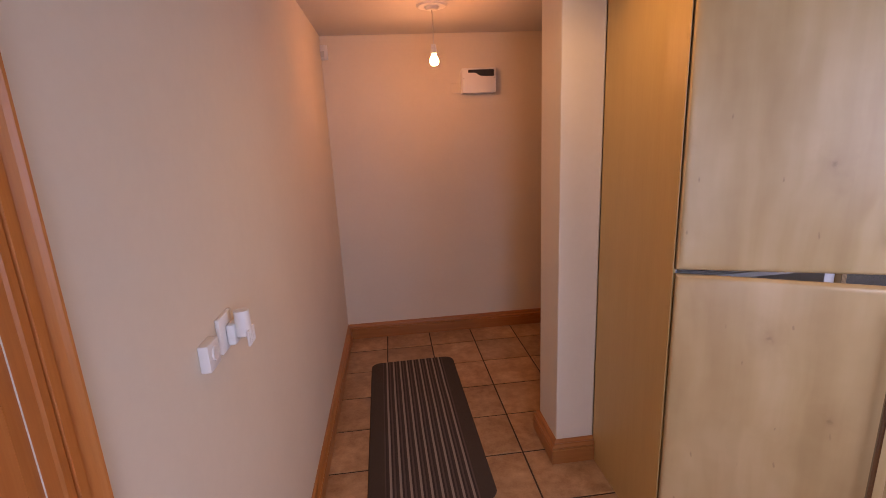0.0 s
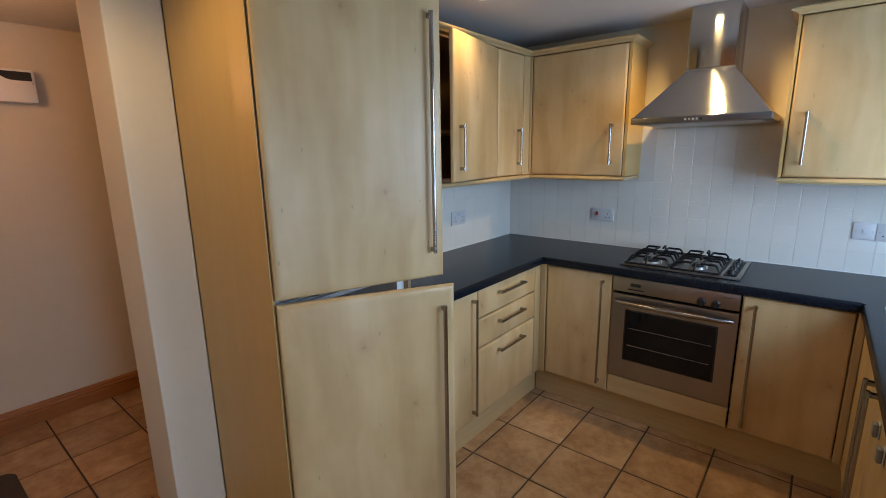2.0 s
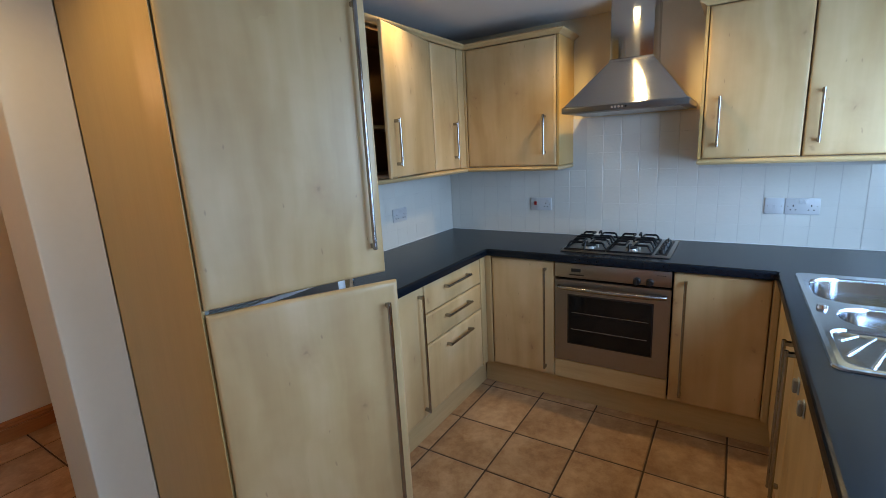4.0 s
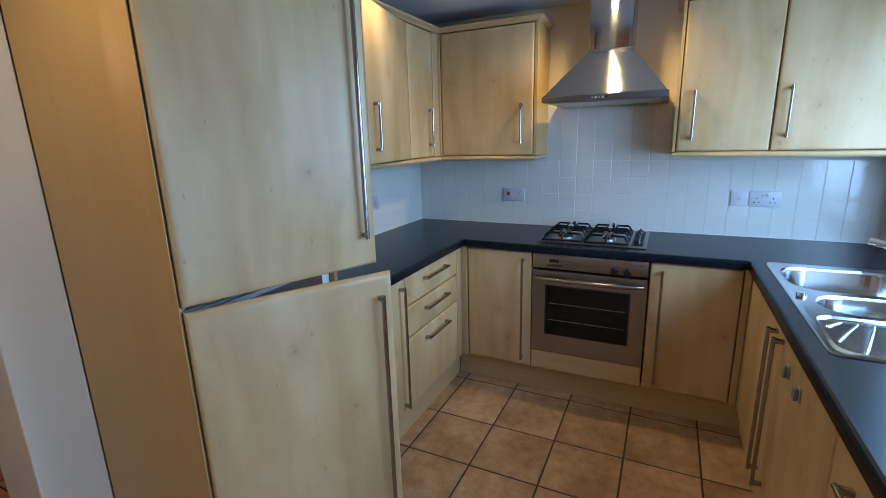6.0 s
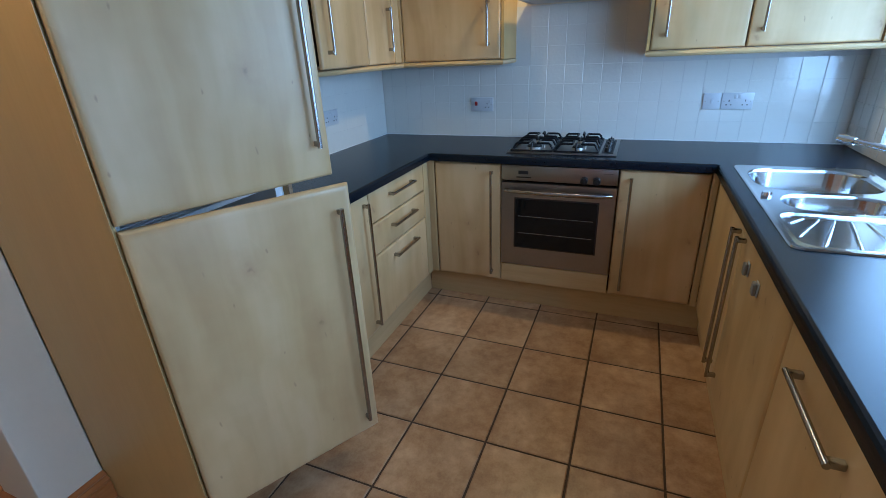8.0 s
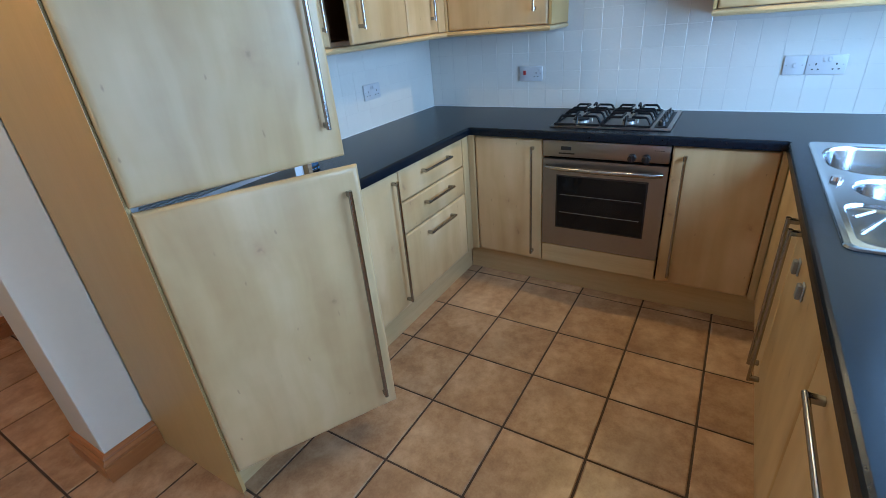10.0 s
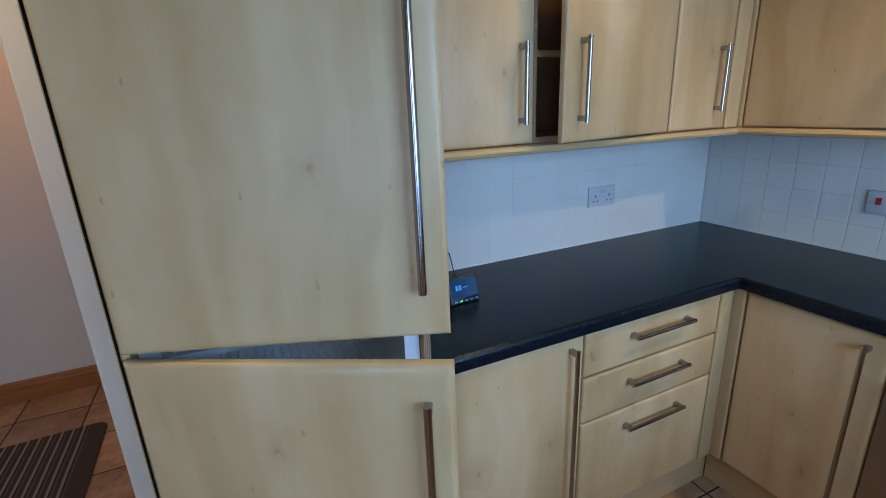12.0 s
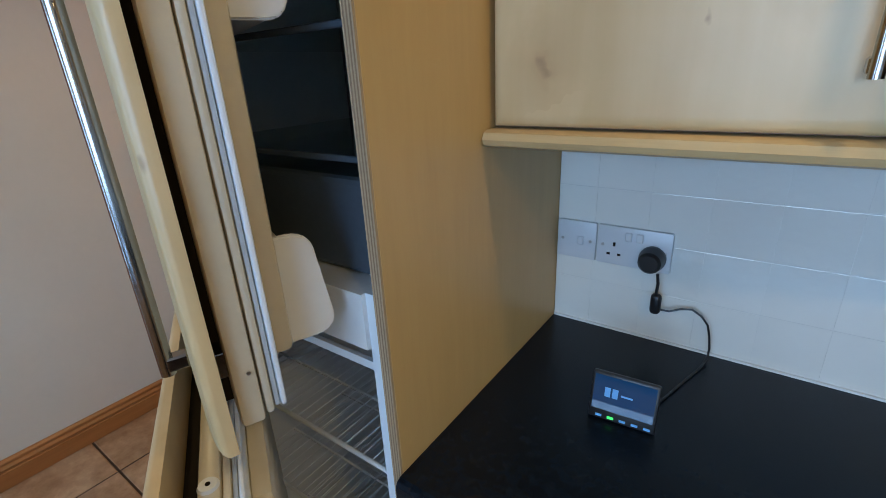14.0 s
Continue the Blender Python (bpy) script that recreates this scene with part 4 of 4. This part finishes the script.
def sink():
    s = thing("sink", pose(0, 0, 0.911), "stainless steel one-and-a-half bowl sink with drainer", "sink")
    deck = bmesh.new()
    holes = {"main": (-0.400, -0.045, -1.945, -1.535, 0.115), "half": (-0.645, -0.435, -1.910, -1.575, 0.100), "drain": (-0.965, -0.672, -1.950, -1.535, 0.05)}
    edges = []
    outer = ring_faces(deck, [loop(-0.995, 0.0, -1.988, -1.505, 0.03, 0.0), loop(-0.992, -0.003, -1.985, -1.508, 0.028, 0.005), loop(-0.978, -0.017, -1.971, -1.522, 0.025, 0.0035)])
    inner = [outer[-1]]
    for x0, x1, y0, y1, r in holes.values():
        inner.append([deck.verts.new(p) for p in loop(x0, x1, y0, y1, r, 0.0035)])
    for row in inner:
        for k in range(len(row)):
            a, b = row[k], row[(k + 1) % len(row)]
            edges.append(deck.edges.get((a, b)) or deck.edges.new((a, b)))
    bmesh.ops.triangle_fill(deck, use_beauty=True, use_dissolve=False, edges=edges)
    part("deck", deck, "sink", s, "polished steel sink deck")
    for name, depth in (("main", 0.165), ("half", 0.12)):
        x0, x1, y0, y1, r = holes[name]
        bm = bmesh.new()
        lv = [(0, 0.0035), (0.004, 0.0005), (0.008, -0.010), (0.014, -depth + 0.03), (0.024, -depth + 0.010), (0.045, -depth)]
        rows = ring_faces(bm, [loop(x0 + i, x1 - i, y0 + i, y1 - i, max(r - i, 0.02), z) for i, z in lv])
        bm.faces.new(rows[-1])
        bowl = part("bowl", bm, "sink", s, "polished steel sink bowl", smooth=True)
        cx, cy = (x0 + x1) / 2, (y0 + y1) / 2
        w = part("waste", rod((cx, cy, -depth + 0.0005), (cx, cy, -depth + 0.004), 0.040, 24), "chrome", bowl, "round chrome waste", smooth=True)
        part("plug_hole", rod((cx, cy, -depth + 0.0042), (cx, cy, -depth + 0.005), 0.022, 16), "hollow_shade", w)
    x0, x1, y0, y1, r = holes["drain"]
    bm = bmesh.new()
    rows = ring_faces(bm, [loop(x0, x1, y0, y1, r, 0.0035), loop(x0 + 0.006, x1 - 0.006, y0 + 0.006, y1 - 0.006, r - 0.006, -0.004), loop(x0 + 0.03, x1 - 0.03, y0 + 0.03, y1 - 0.03, 0.03, -0.006)])
    bm.faces.new(rows[-1])
    dr = part("drainer", bm, "sink", s, "ribbed steel drainer", smooth=True)
    ends = ((-0.760, -1.552), (-0.875, -1.552), (-0.942, -1.595), (-0.945, -1.675), (-0.945, -1.760), (-0.945, -1.845), (-0.942, -1.920))
    for k, (xb, yb) in enumerate(ends):
        p, q = Vector((x1 - 0.026, -1.605 - 0.040 * k, -0.0072)), Vector((xb, yb, -0.0072))
        d = (q - p).normalized()
        side = Vector((-d.y, d.x, 0))
        rb = bmesh.new()
        rows = []
        for f, w in ((0, 0.0015), (0.03, 0.004), (0.1, 0.0048), (0.9, 0.0062), (0.97, 0.005), (1, 0.0015)):
            rows.append([rb.verts.new(p + (q - p) * f + side * w * math.cos(g) + Vector((0, 0, 0.001 + w * math.sin(g) * 0.85))) for g in (0, 0.6, 1.2, 1.94, 2.54, 3.14)])
        for u, v in zip(rows, rows[1:]):
            for i in range(5):
                rb.faces.new((u[i], u[i + 1], v[i + 1], v[i]))
        part("rib", rb, "sink", dr, smooth=True)
    part("waste_control", rod((-0.475, -1.545, 0.003), (-0.475, -1.545, 0.016), 0.018, 20, r2=0.015), "chrome", s, "round chrome waste knob", smooth=True)
    return s


sink()


def tap():
    t = thing("mixer_tap", pose(-0.47, -1.962, 0.915), "chrome swivel mixer tap on the sink", "tap")
    b = rod((0, 0, 0), (0, 0, 0.012), 0.028, 24)
    rod((0, 0, 0.012), (0, 0, 0.10), 0.022, 24, b)
    part("body", b, "chrome", t, smooth=True)
    sp = tube([(0, 0, 0.095), (0.012, 0.012, 0.125), (0.04, 0.035, 0.145), (0.10, 0.085, 0.157), (0.175, 0.155, 0.168), (0.20, 0.18, 0.171)], 0.011, 12)
    s = part("spout", sp, "chrome", t, "slim chrome spout", smooth=True)
    part("nozzle", rod((0.168, 0.148, 0.167), (0.206, 0.186, 0.172), 0.0155, 20), "chrome", s, smooth=True)
    part("lever", tube([(0, 0, 0.105), (-0.01, 0.02, 0.12), (-0.03, 0.075, 0.13)], 0.006, 10), "chrome", t, smooth=True)
    return t


tap()

for x, z in ((-0.80, 0.755), (-0.942, 0.755)):
    k = thing("cupboard_catch", pose(x, -1.467, z, 0, 0, 180), "small grey plastic catch on a cabinet front", "catch", "cupboard catches")
    part("plate", rounded(-0.015, 0.015, -0.004, 0.0, -0.024, 0.024, 0.002, 1), "gasket", k)
    part("cap", rounded(-0.013, 0.013, -0.017, -0.0042, -0.021, 0.021, 0.005), "grey", k, smooth=True)

post = thing("corner_post", pose(0.0, -1.468, 0), "pale maple corner post beside the sink cabinet", "corner post")
part("post", rounded(0.012, 0.045, -0.002, 0.028, ZB0, ZB1, 0.004), "edge", post)
part("post", rounded(-0.019, 0.010, -0.022, -0.002, ZB0, ZB1, 0.003), "edge", post)


# ---- sockets and switches ----
def pins(parent, x, z, y=-0.0095):
    for dx, dz, w, h in ((0, 0.011, 0.005, 0.009), (-0.011, -0.011, 0.007, 0.005), (0.011, -0.011, 0.007, 0.005)):
        part("pin_hole", boxes((x + dx - w / 2, x + dx + w / 2, y - 0.0006, y, z + dz - h / 2, z + dz + h / 2)), "hollow_shade", parent)


def plate(name, at, w, label, holes=(), rockers=(), red=()):
    """A white wall plate, its centre at the origin, facing -y."""
    s = thing(name, at, label, "socket", "wall sockets")
    p = part("plate", rounded(-w / 2, w / 2, -0.0095, 0, -0.043, 0.043, 0.003), "socket", s, smooth=True)
    for x, z in holes:
        pins(p, x, z)
    for x, z in rockers:
        part("rocker", rounded(x - 0.007, x + 0.007, -0.014, -0.0096, z - 0.010, z + 0.010, 0.002, 1), "socket", s)
    for x, z in red:
        part("rocker", rounded(x - 0.009, x + 0.009, -0.014, -0.0096, z - 0.013, z + 0.013, 0.002, 1), "red", s, "red rocker switch")
    for x in (-w / 2 + 0.012, w / 2 - 0.012):
        part("screw", rod((x, -0.0096, 0), (x, -0.0105, 0), 0.0035, 10), "rack", p)
    return s


plate("cooker_socket", pose(0.591, -0.133, 1.114, 0, 0, -90), 0.148, "white cooker socket plate with a red switch", holes=((0.035, -0.006),), rockers=((0.055, 0.022),), red=((-0.038, 0.006),))
plate("wall_switch", pose(0.591, -1.446, 1.128, 0, 0, -90), 0.086, "white fused switch plate on the tiles", rockers=((0.0, 0.0),))
plate("double_socket", pose(0.591, -1.566, 1.128, 0, 0, -90), 0.148, "white double socket on the tiles", holes=((-0.038, -0.008), (0.038, -0.008)), rockers=((-0.010, 0.024), (0.010, 0.024)))
plate("double_socket", pose(-0.079, 0.591, 1.114), 0.148, "white double socket above the black worktop", holes=((-0.038, -0.008), (0.038, -0.008)), rockers=((-0.010, 0.024), (0.010, 0.024)))
plate("wall_switch", pose(-1.102, 0.591, 1.113), 0.086, "white fused switch plate beside the fridge panel", rockers=((0.01, 0.0),))
plate("double_socket", pose(-0.982, 0.591, 1.113), 0.148, "white double socket with a black plug in it", holes=((-0.038, -0.008),), rockers=((-0.010, 0.024), (0.012, 0.024)))


def monitor_lead():
    p = thing("power_plug", pose(-0.942, 0.580, 1.100), "black plug and lead of the energy monitor", "plug")
    b = rod((0, -0.036, 0.0), (0, -0.030, 0.0), 0.017, 24, r2=0.022)
    rod((0, -0.030, 0.0), (0, -0.008, 0.0), 0.022, 24, b, r2=0.026)
    rod((0, -0.008, 0.0), (0, 0.0, 0.0), 0.026, 24, b)
    part("plug", b, "black", p, "black rounded mains plug", smooth=True)
    part("usb_plug", rounded(0.009, 0.030, -0.028, -0.010, -0.112, -0.066, 0.0085, 3), "black", p, smooth=True)
    pts = [(0.016, -0.018, -0.024), (0.019, -0.018, -0.045), (0.018, -0.018, -0.068)]
    part("lead", tube(pts, 0.003, 8), "black", p, "thin black lead", smooth=True)
    pts = [(0.028, -0.015, -0.102), (0.045, -0.010, -0.104), (0.066, -0.008, -0.094), (0.085, -0.008, -0.090), (0.103, -0.008, -0.100), (0.116, -0.008, -0.116), (0.122, -0.008, -0.140), (0.126, -0.010, -0.165), (0.126, -0.018, -0.180), (0.120, -0.05, -0.1865), (0.105, -0.10, -0.1868), (0.075, -0.20, -0.1868), (0.045, -0.252, -0.1868)]
    part("lead", tube(pts, 0.0021, 8), "black", p, "thin black lead", smooth=True)


monitor_lead()


def monitor():
    m = thing("energy_monitor", pose(-0.908, 0.288, 0.9115, -16, 0, 4), "small black energy monitor with a lit screen", "energy monitor")
    b = part("case", rounded(-0.053, 0.053, 0.0, 0.013, 0.002, 0.084, 0.004), "black", m, smooth=True)
    part("screen", boxes((-0.048, 0.048, -0.0012, -0.0002, 0.020, 0.079)), "screen", m, "dark blue lit screen")
    for k, (x, w) in enumerate(((-0.030, 0.009), (-0.018, 0.009), (-0.004, 0.018))):
        part("digit_bar", boxes((x, x + w, -0.0018, -0.0013, 0.050 if k == 2 else 0.044, 0.053 if k == 2 else 0.060)), "screen_text", m)
    for k in range(5):
        part("button_mark", boxes((-0.040 + 0.019 * k, -0.030 + 0.019 * k, -0.0012, -0.0002, 0.007, 0.011)), "led_green" if k == 1 else "screen_text", m)
    part("stand", rounded(-0.02, 0.02, 0.0135, 0.020, 0.0, 0.05, 0.003), "black", b)
    return m


monitor()

caulk = tagged(part("sealant_bead", boxes((-1.147, 0.585, 0.585, 0.5915, 0.9105, 0.9150)), "plastic"), "white sealant bead along the worktop's back edge", "sealant")
tagged(part("sealant_bead", boxes((0.585, 0.5915, -2.085, 0.584, 0.9105, 0.9150)), "plastic"), "white sealant bead along the worktop's back edge", "sealant")


# ---- hall things ----
def runner():
    r = thing("runner_rug", pose(-2.567, 1.045, 0.0, 0, 0, 1.0), "dark brown striped runner rug on tiled hall floor", "rug")
    bm = bmesh.new()
    rows = ring_faces(bm, [loop(-0.285, 0.285, -0.685, 0.685, 0.06, 0.0005), loop(-0.287, 0.287, -0.687, 0.687, 0.062, 0.005), loop(-0.280, 0.280, -0.680, 0.680, 0.055, 0.009)])
    bm.faces.new(rows[-1])
    bm.faces.new(rows[0][::-1])
    part("mat", bm, "runner", r)


runner()


def pendant():
    p = thing("pendant_light", pose(-2.345, 1.50, CEIL), "bare lit bulb on a white hanging flex", "pendant light")
    rose = rod((0, 0, -0.010), (0, 0, -0.0005), 0.078, 40, r2=0.088)
    rod((0, 0, -0.026), (0, 0, -0.0095), 0.030, 32, rose, r2=0.044)
    part("ceiling_rose", rose, "plastic", p, "round white ceiling rose", smooth=True)
    part("flex", tube([(0, 0, -0.022), (0.002, 0, -0.10), (0.0, 0, -0.205)], 0.003, 8), "cord", p)
    part("lampholder", rod((0, 0, -0.255), (0, 0, -0.205), 0.019, 20, r2=0.014), "plastic", p, "white bulb holder", smooth=True)
    bm = bmesh.new()
    prof = [(0.011, -0.2555), (0.012, -0.262), (0.016, -0.270), (0.022, -0.279), (0.0255, -0.291), (0.024, -0.304), (0.017, -0.313), (0.007, -0.317)]
    rows = ring_faces(bm, [[(r * math.cos(2 * math.pi * k / 24), r * math.sin(2 * math.pi * k / 24), z) for k in range(24)] for r, z in prof])
    bm.faces.new(rows[0])
    bm.faces.new(rows[-1])
    part("bulb", bm, "bulb", p, "lit warm white bulb", smooth=True)


pendant()


def fuse_box():
    f = thing("fuse_box", pose(-2.083, YH, 1.842), "white plastic fuse box with a dark cover window", "fuse box")
    part("case", rounded(0, 0.245, -0.075, 0, 0, 0.170, 0.006), "plastic", f, smooth=True)
    w = bmesh.new()
    pts = [(0.045, 0.158), (0.232, 0.158), (0.232, 0.112), (0.150, 0.112), (0.125, 0.118), (0.100, 0.136), (0.045, 0.138)]
    a = [w.verts.new((x, -0.0762, z)) for x, z in pts]
    b = [w.verts.new((x, -0.0752, z)) for x, z in pts]
    for i in range(len(pts)):
        w.faces.new((a[i], a[(i + 1) % len(pts)], b[(i + 1) % len(pts)], b[i]))
    w.faces.new(a[::-1])
    w.faces.new(b)
    part("cover_window", w, "smoke", f, "smoked dark plastic window")
    for x in (0.012, 0.233):
        part("screw", rod((x, -0.0752, 0.10), (x, -0.078, 0.10), 0.004, 10), "rack", f)


fuse_box()
jb = thing("junction_plate", pose(-2.128, YH, 1.875), "small white blank plate beside the fuse box", "plate")
part("plate", rounded(-0.03, 0.03, -0.012, 0, -0.03, 0.045, 0.003), "wall", jb)

sn = thing("alarm_sensor", pose(-3.036, YH - 0.012, 2.148, 0, 0, -30), "white plastic alarm sensor high in the corner", "alarm sensor")
part("case", rounded(-0.022, 0.030, -0.030, 0.004, -0.048, 0.048, 0.006), "plastic", sn, smooth=True)
part("lens", rounded(-0.014, 0.022, -0.034, -0.0302, -0.032, 0.006, 0.0015, 1), "cord", sn)

WEST = lambda y, z: pose(XW, y, z, 0, 0, 90)
sw = thing("surface_switch", WEST(-0.340, 1.116), "white surface-mounted switch box on the wall", "switch")
part("box", rounded(-0.030, 0.030, -0.022, 0, -0.030, 0.030, 0.003), "plastic", sw, smooth=True)
part("dial", rod((0, -0.022, 0.003), (0, -0.026, 0.003), 0.015, 24), "plastic", sw, smooth=True)
sc = thing("single_socket", WEST(-0.222, 1.12), "white single socket with an air freshener plugged in", "socket")
part("plate", rounded(-0.043, 0.043, -0.010, 0, -0.043, 0.043, 0.003), "plastic", sc, smooth=True)
fr = thing("air_freshener", WEST(-0.214, 1.116) @ pose(0, -0.0105, 0), "white plug-in air freshener in a wall socket", "air freshener")
part("base", rounded(-0.022, 0.022, -0.020, 0, -0.030, 0.022, 0.006), "plastic", fr, smooth=True)
can = rod((0, -0.034, -0.012), (0, -0.034, 0.050), 0.019, 24, r2=0.017)
part("canister", can, "plastic", fr, smooth=True)
for k in range(4):
    part("petal", rounded(-0.024 + 0.013 * k, -0.015 + 0.013 * k, -0.052, -0.046, -0.036, 0.004, 0.002, 1), "plastic", fr)

for sx, sy in SPOTS:
    d = thing("downlight", pose(sx, sy, CEIL), "lit recessed ceiling downlight with white rim", "downlight", "kitchen downlights")
    bm = bmesh.new()
    rows = ring_faces(bm, [[(r * math.cos(2 * math.pi * k / 28), r * math.sin(2 * math.pi * k / 28), z) for k in range(28)] for r, z in ((0.046, -0.0005), (0.045, -0.004), (0.034, -0.006), (0.031, -0.001))])
    part("rim", bm, "plastic", d, smooth=True)
    part("lens", rod((0, 0, -0.0035), (0, 0, -0.0008), 0.030, 28), "lamp_face", d)


# ---- wall tiles ----
def tile_mesh(w, h, t=0.006, bev=0.0036, bez=None):
    """A tile lying in the x-z plane, its face at y = 0 facing -y; w, h its sides."""
    bm = bmesh.new()
    bez = bev if bez is None else bez
    a = [bm.verts.new(p) for p in ((bev, 0, bez), (w - bev, 0, bez), (w - bev, 0, h - bez), (bev, 0, h - bez))]
    b = [bm.verts.new(p) for p in ((0, bev * 0.6, 0), (w, bev * 0.6, 0), (w, bev * 0.6, h), (0, bev * 0.6, h))]
    c = [bm.verts.new(p) for p in ((0, t, 0), (w, t, 0), (w, t, h), (0, t, h))]
    bm.faces.new(a)
    for u, v in ((a, b), (b, c)):
        for k in range(4):
            bm.faces.new((u[k], v[k], v[(k + 1) % 4], u[(k + 1) % 4]))
    me = bpy.data.meshes.new("tile")
    bmesh.ops.recalc_face_normals(bm, faces=bm.faces)
    bm.to_mesh(me)
    bm.free()
    return me


shared = {}


def tile_field(parent, at, length, z0, z1, pitch, start, joint, material, skip=(), bev=(0.0036, 0.0013), joint_z=0.0016):
    """Tiles on a wall; local x along the wall from 0 to length; joints at start + k * pitch."""
    k0 = math.floor(-start / pitch)
    xs = [0.0] + [start + k * pitch for k in range(k0, k0 + 60) if 0.012 < start + k * pitch < length - 0.012] + [length]
    n = round((z1 - z0) / pitch)
    zs = [z0 + (z1 - z0) * k / n for k in range(n + 1)]
    for xa, xb in zip(xs, xs[1:]):
        for za, zb in zip(zs, zs[1:]):
            if any(xa < sx1 and xb > sx0 and za < sz1 and zb > sz0 for sx0, sx1, sz0, sz1 in skip):
                continue
            key = (round(xb - xa - joint, 4), round(zb - za - joint_z, 4), bev)
            if key not in shared:
                shared[key] = tile_mesh(key[0], key[1], 0.006, bev[0], bev[1])
                shared[key].materials.append(M[material])
            ob = new("tile", shared[key])
            ob.parent = parent
            tilt = random.uniform(-0.15, 0.15), random.uniform(-0.15, 0.15)
            ob.matrix_basis = at @ pose(xa + joint / 2, random.uniform(-0.0002, 0.0002), za + joint_z / 2, tilt[0], 0, tilt[1])


P = 0.1062
bed_e = structure("splashback_east", boxes((0.5919, 0.5995, -2.089, 0.5919, 0.9105, 1.662)), "wall_grout", "white glazed tile splashback behind the hob", "splashback")
tile_field(bed_e, pose(0.5905, 0.589, 0, 0, 0, -90), 2.675, 0.914, 0.914 + 7 * P, P, 0.589 + 0.437 - 9 * P, 0.0030, "glaze", joint_z=0.0005, bev=(0.0014, 0.0003), skip=((0.0, 0.95, 1.37, 2.0), (1.70, 3.0, 1.39, 2.0)))
bed_n = structure("splashback_north", boxes((-1.149, 0.5915, 0.5913, 0.5995, 0.9105, 1.40)), "wall_grout", "white glazed tile splashback above the worktop", "splashback")
tile_field(bed_n, pose(-1.148, 0.5905, 0), 1.738, 0.914, 0.914 + 4 * P, P, 1.148 - 0.747 - 3 * P, 0.0003, "glaze", bev=(0.0003, 0.0010), joint_z=0.0012)
bed_s = structure("splashback_south", boxes((WIN[1] + 0.002, 0.5930, -2.0895, -2.0835, 0.9105, 1.662), (-1.86, WIN[1], -2.0895, -2.0835, 0.9105, WIN[2])), "wall_grout", "white glazed tile splashback by the window", "splashback")
tile_field(bed_s, pose(0.589, -2.0805, 0, 0, 0, 180), 0.386, 0.914, 0.914 + 7 * P, P, 0.0, 0.0030, "glaze", bev=(0.0014, 0.0003), joint_z=0.0005)

# ---- floor tiles ----
PY, J = 0.3275, 0.0088
XJ = [-3.09, -2.755, -2.418, -2.082, -1.745, -1.409, -1.073, -0.741, -0.402, -0.005, 0.33]


def floor_tile_mesh(w, h):
    me = tile_mesh(w, h, 0.008, 0.004)
    me.transform(Matrix.Rotation(radians(-90), 4, "X"))
    me.materials.append(M["floor_tile"])
    return me


def clipped(a, b, lo, hi):
    return max(a, lo), min(b, hi)


for x_lo, x_hi in zip(XJ, XJ[1:]):
    for j in range(-6, 9):
        xa, xb = clipped(x_lo, x_hi, XW + 0.002, XB)
        ya, yb = clipped(-0.333 + PY * j, -0.333 + PY * (j + 1), YR + 0.002, YH - 0.002)
        if xb - xa < 0.02 or yb - ya < 0.02 or xa > 0.1 or (xa > -0.55 and ya > 0.6):
            continue
        key = (round(xb - xa - J, 4), round(yb - ya - J, 4), "floor")
        if key not in shared:
            shared[key] = floor_tile_mesh(key[0], key[1])
        ob = new("tile", shared[key])
        ob.parent = floor
        ob.matrix_basis = pose(xa + J / 2, ya + J / 2, random.uniform(-0.0006, 0.0004), random.uniform(-0.08, 0.08), random.uniform(-0.08, 0.08), 0)
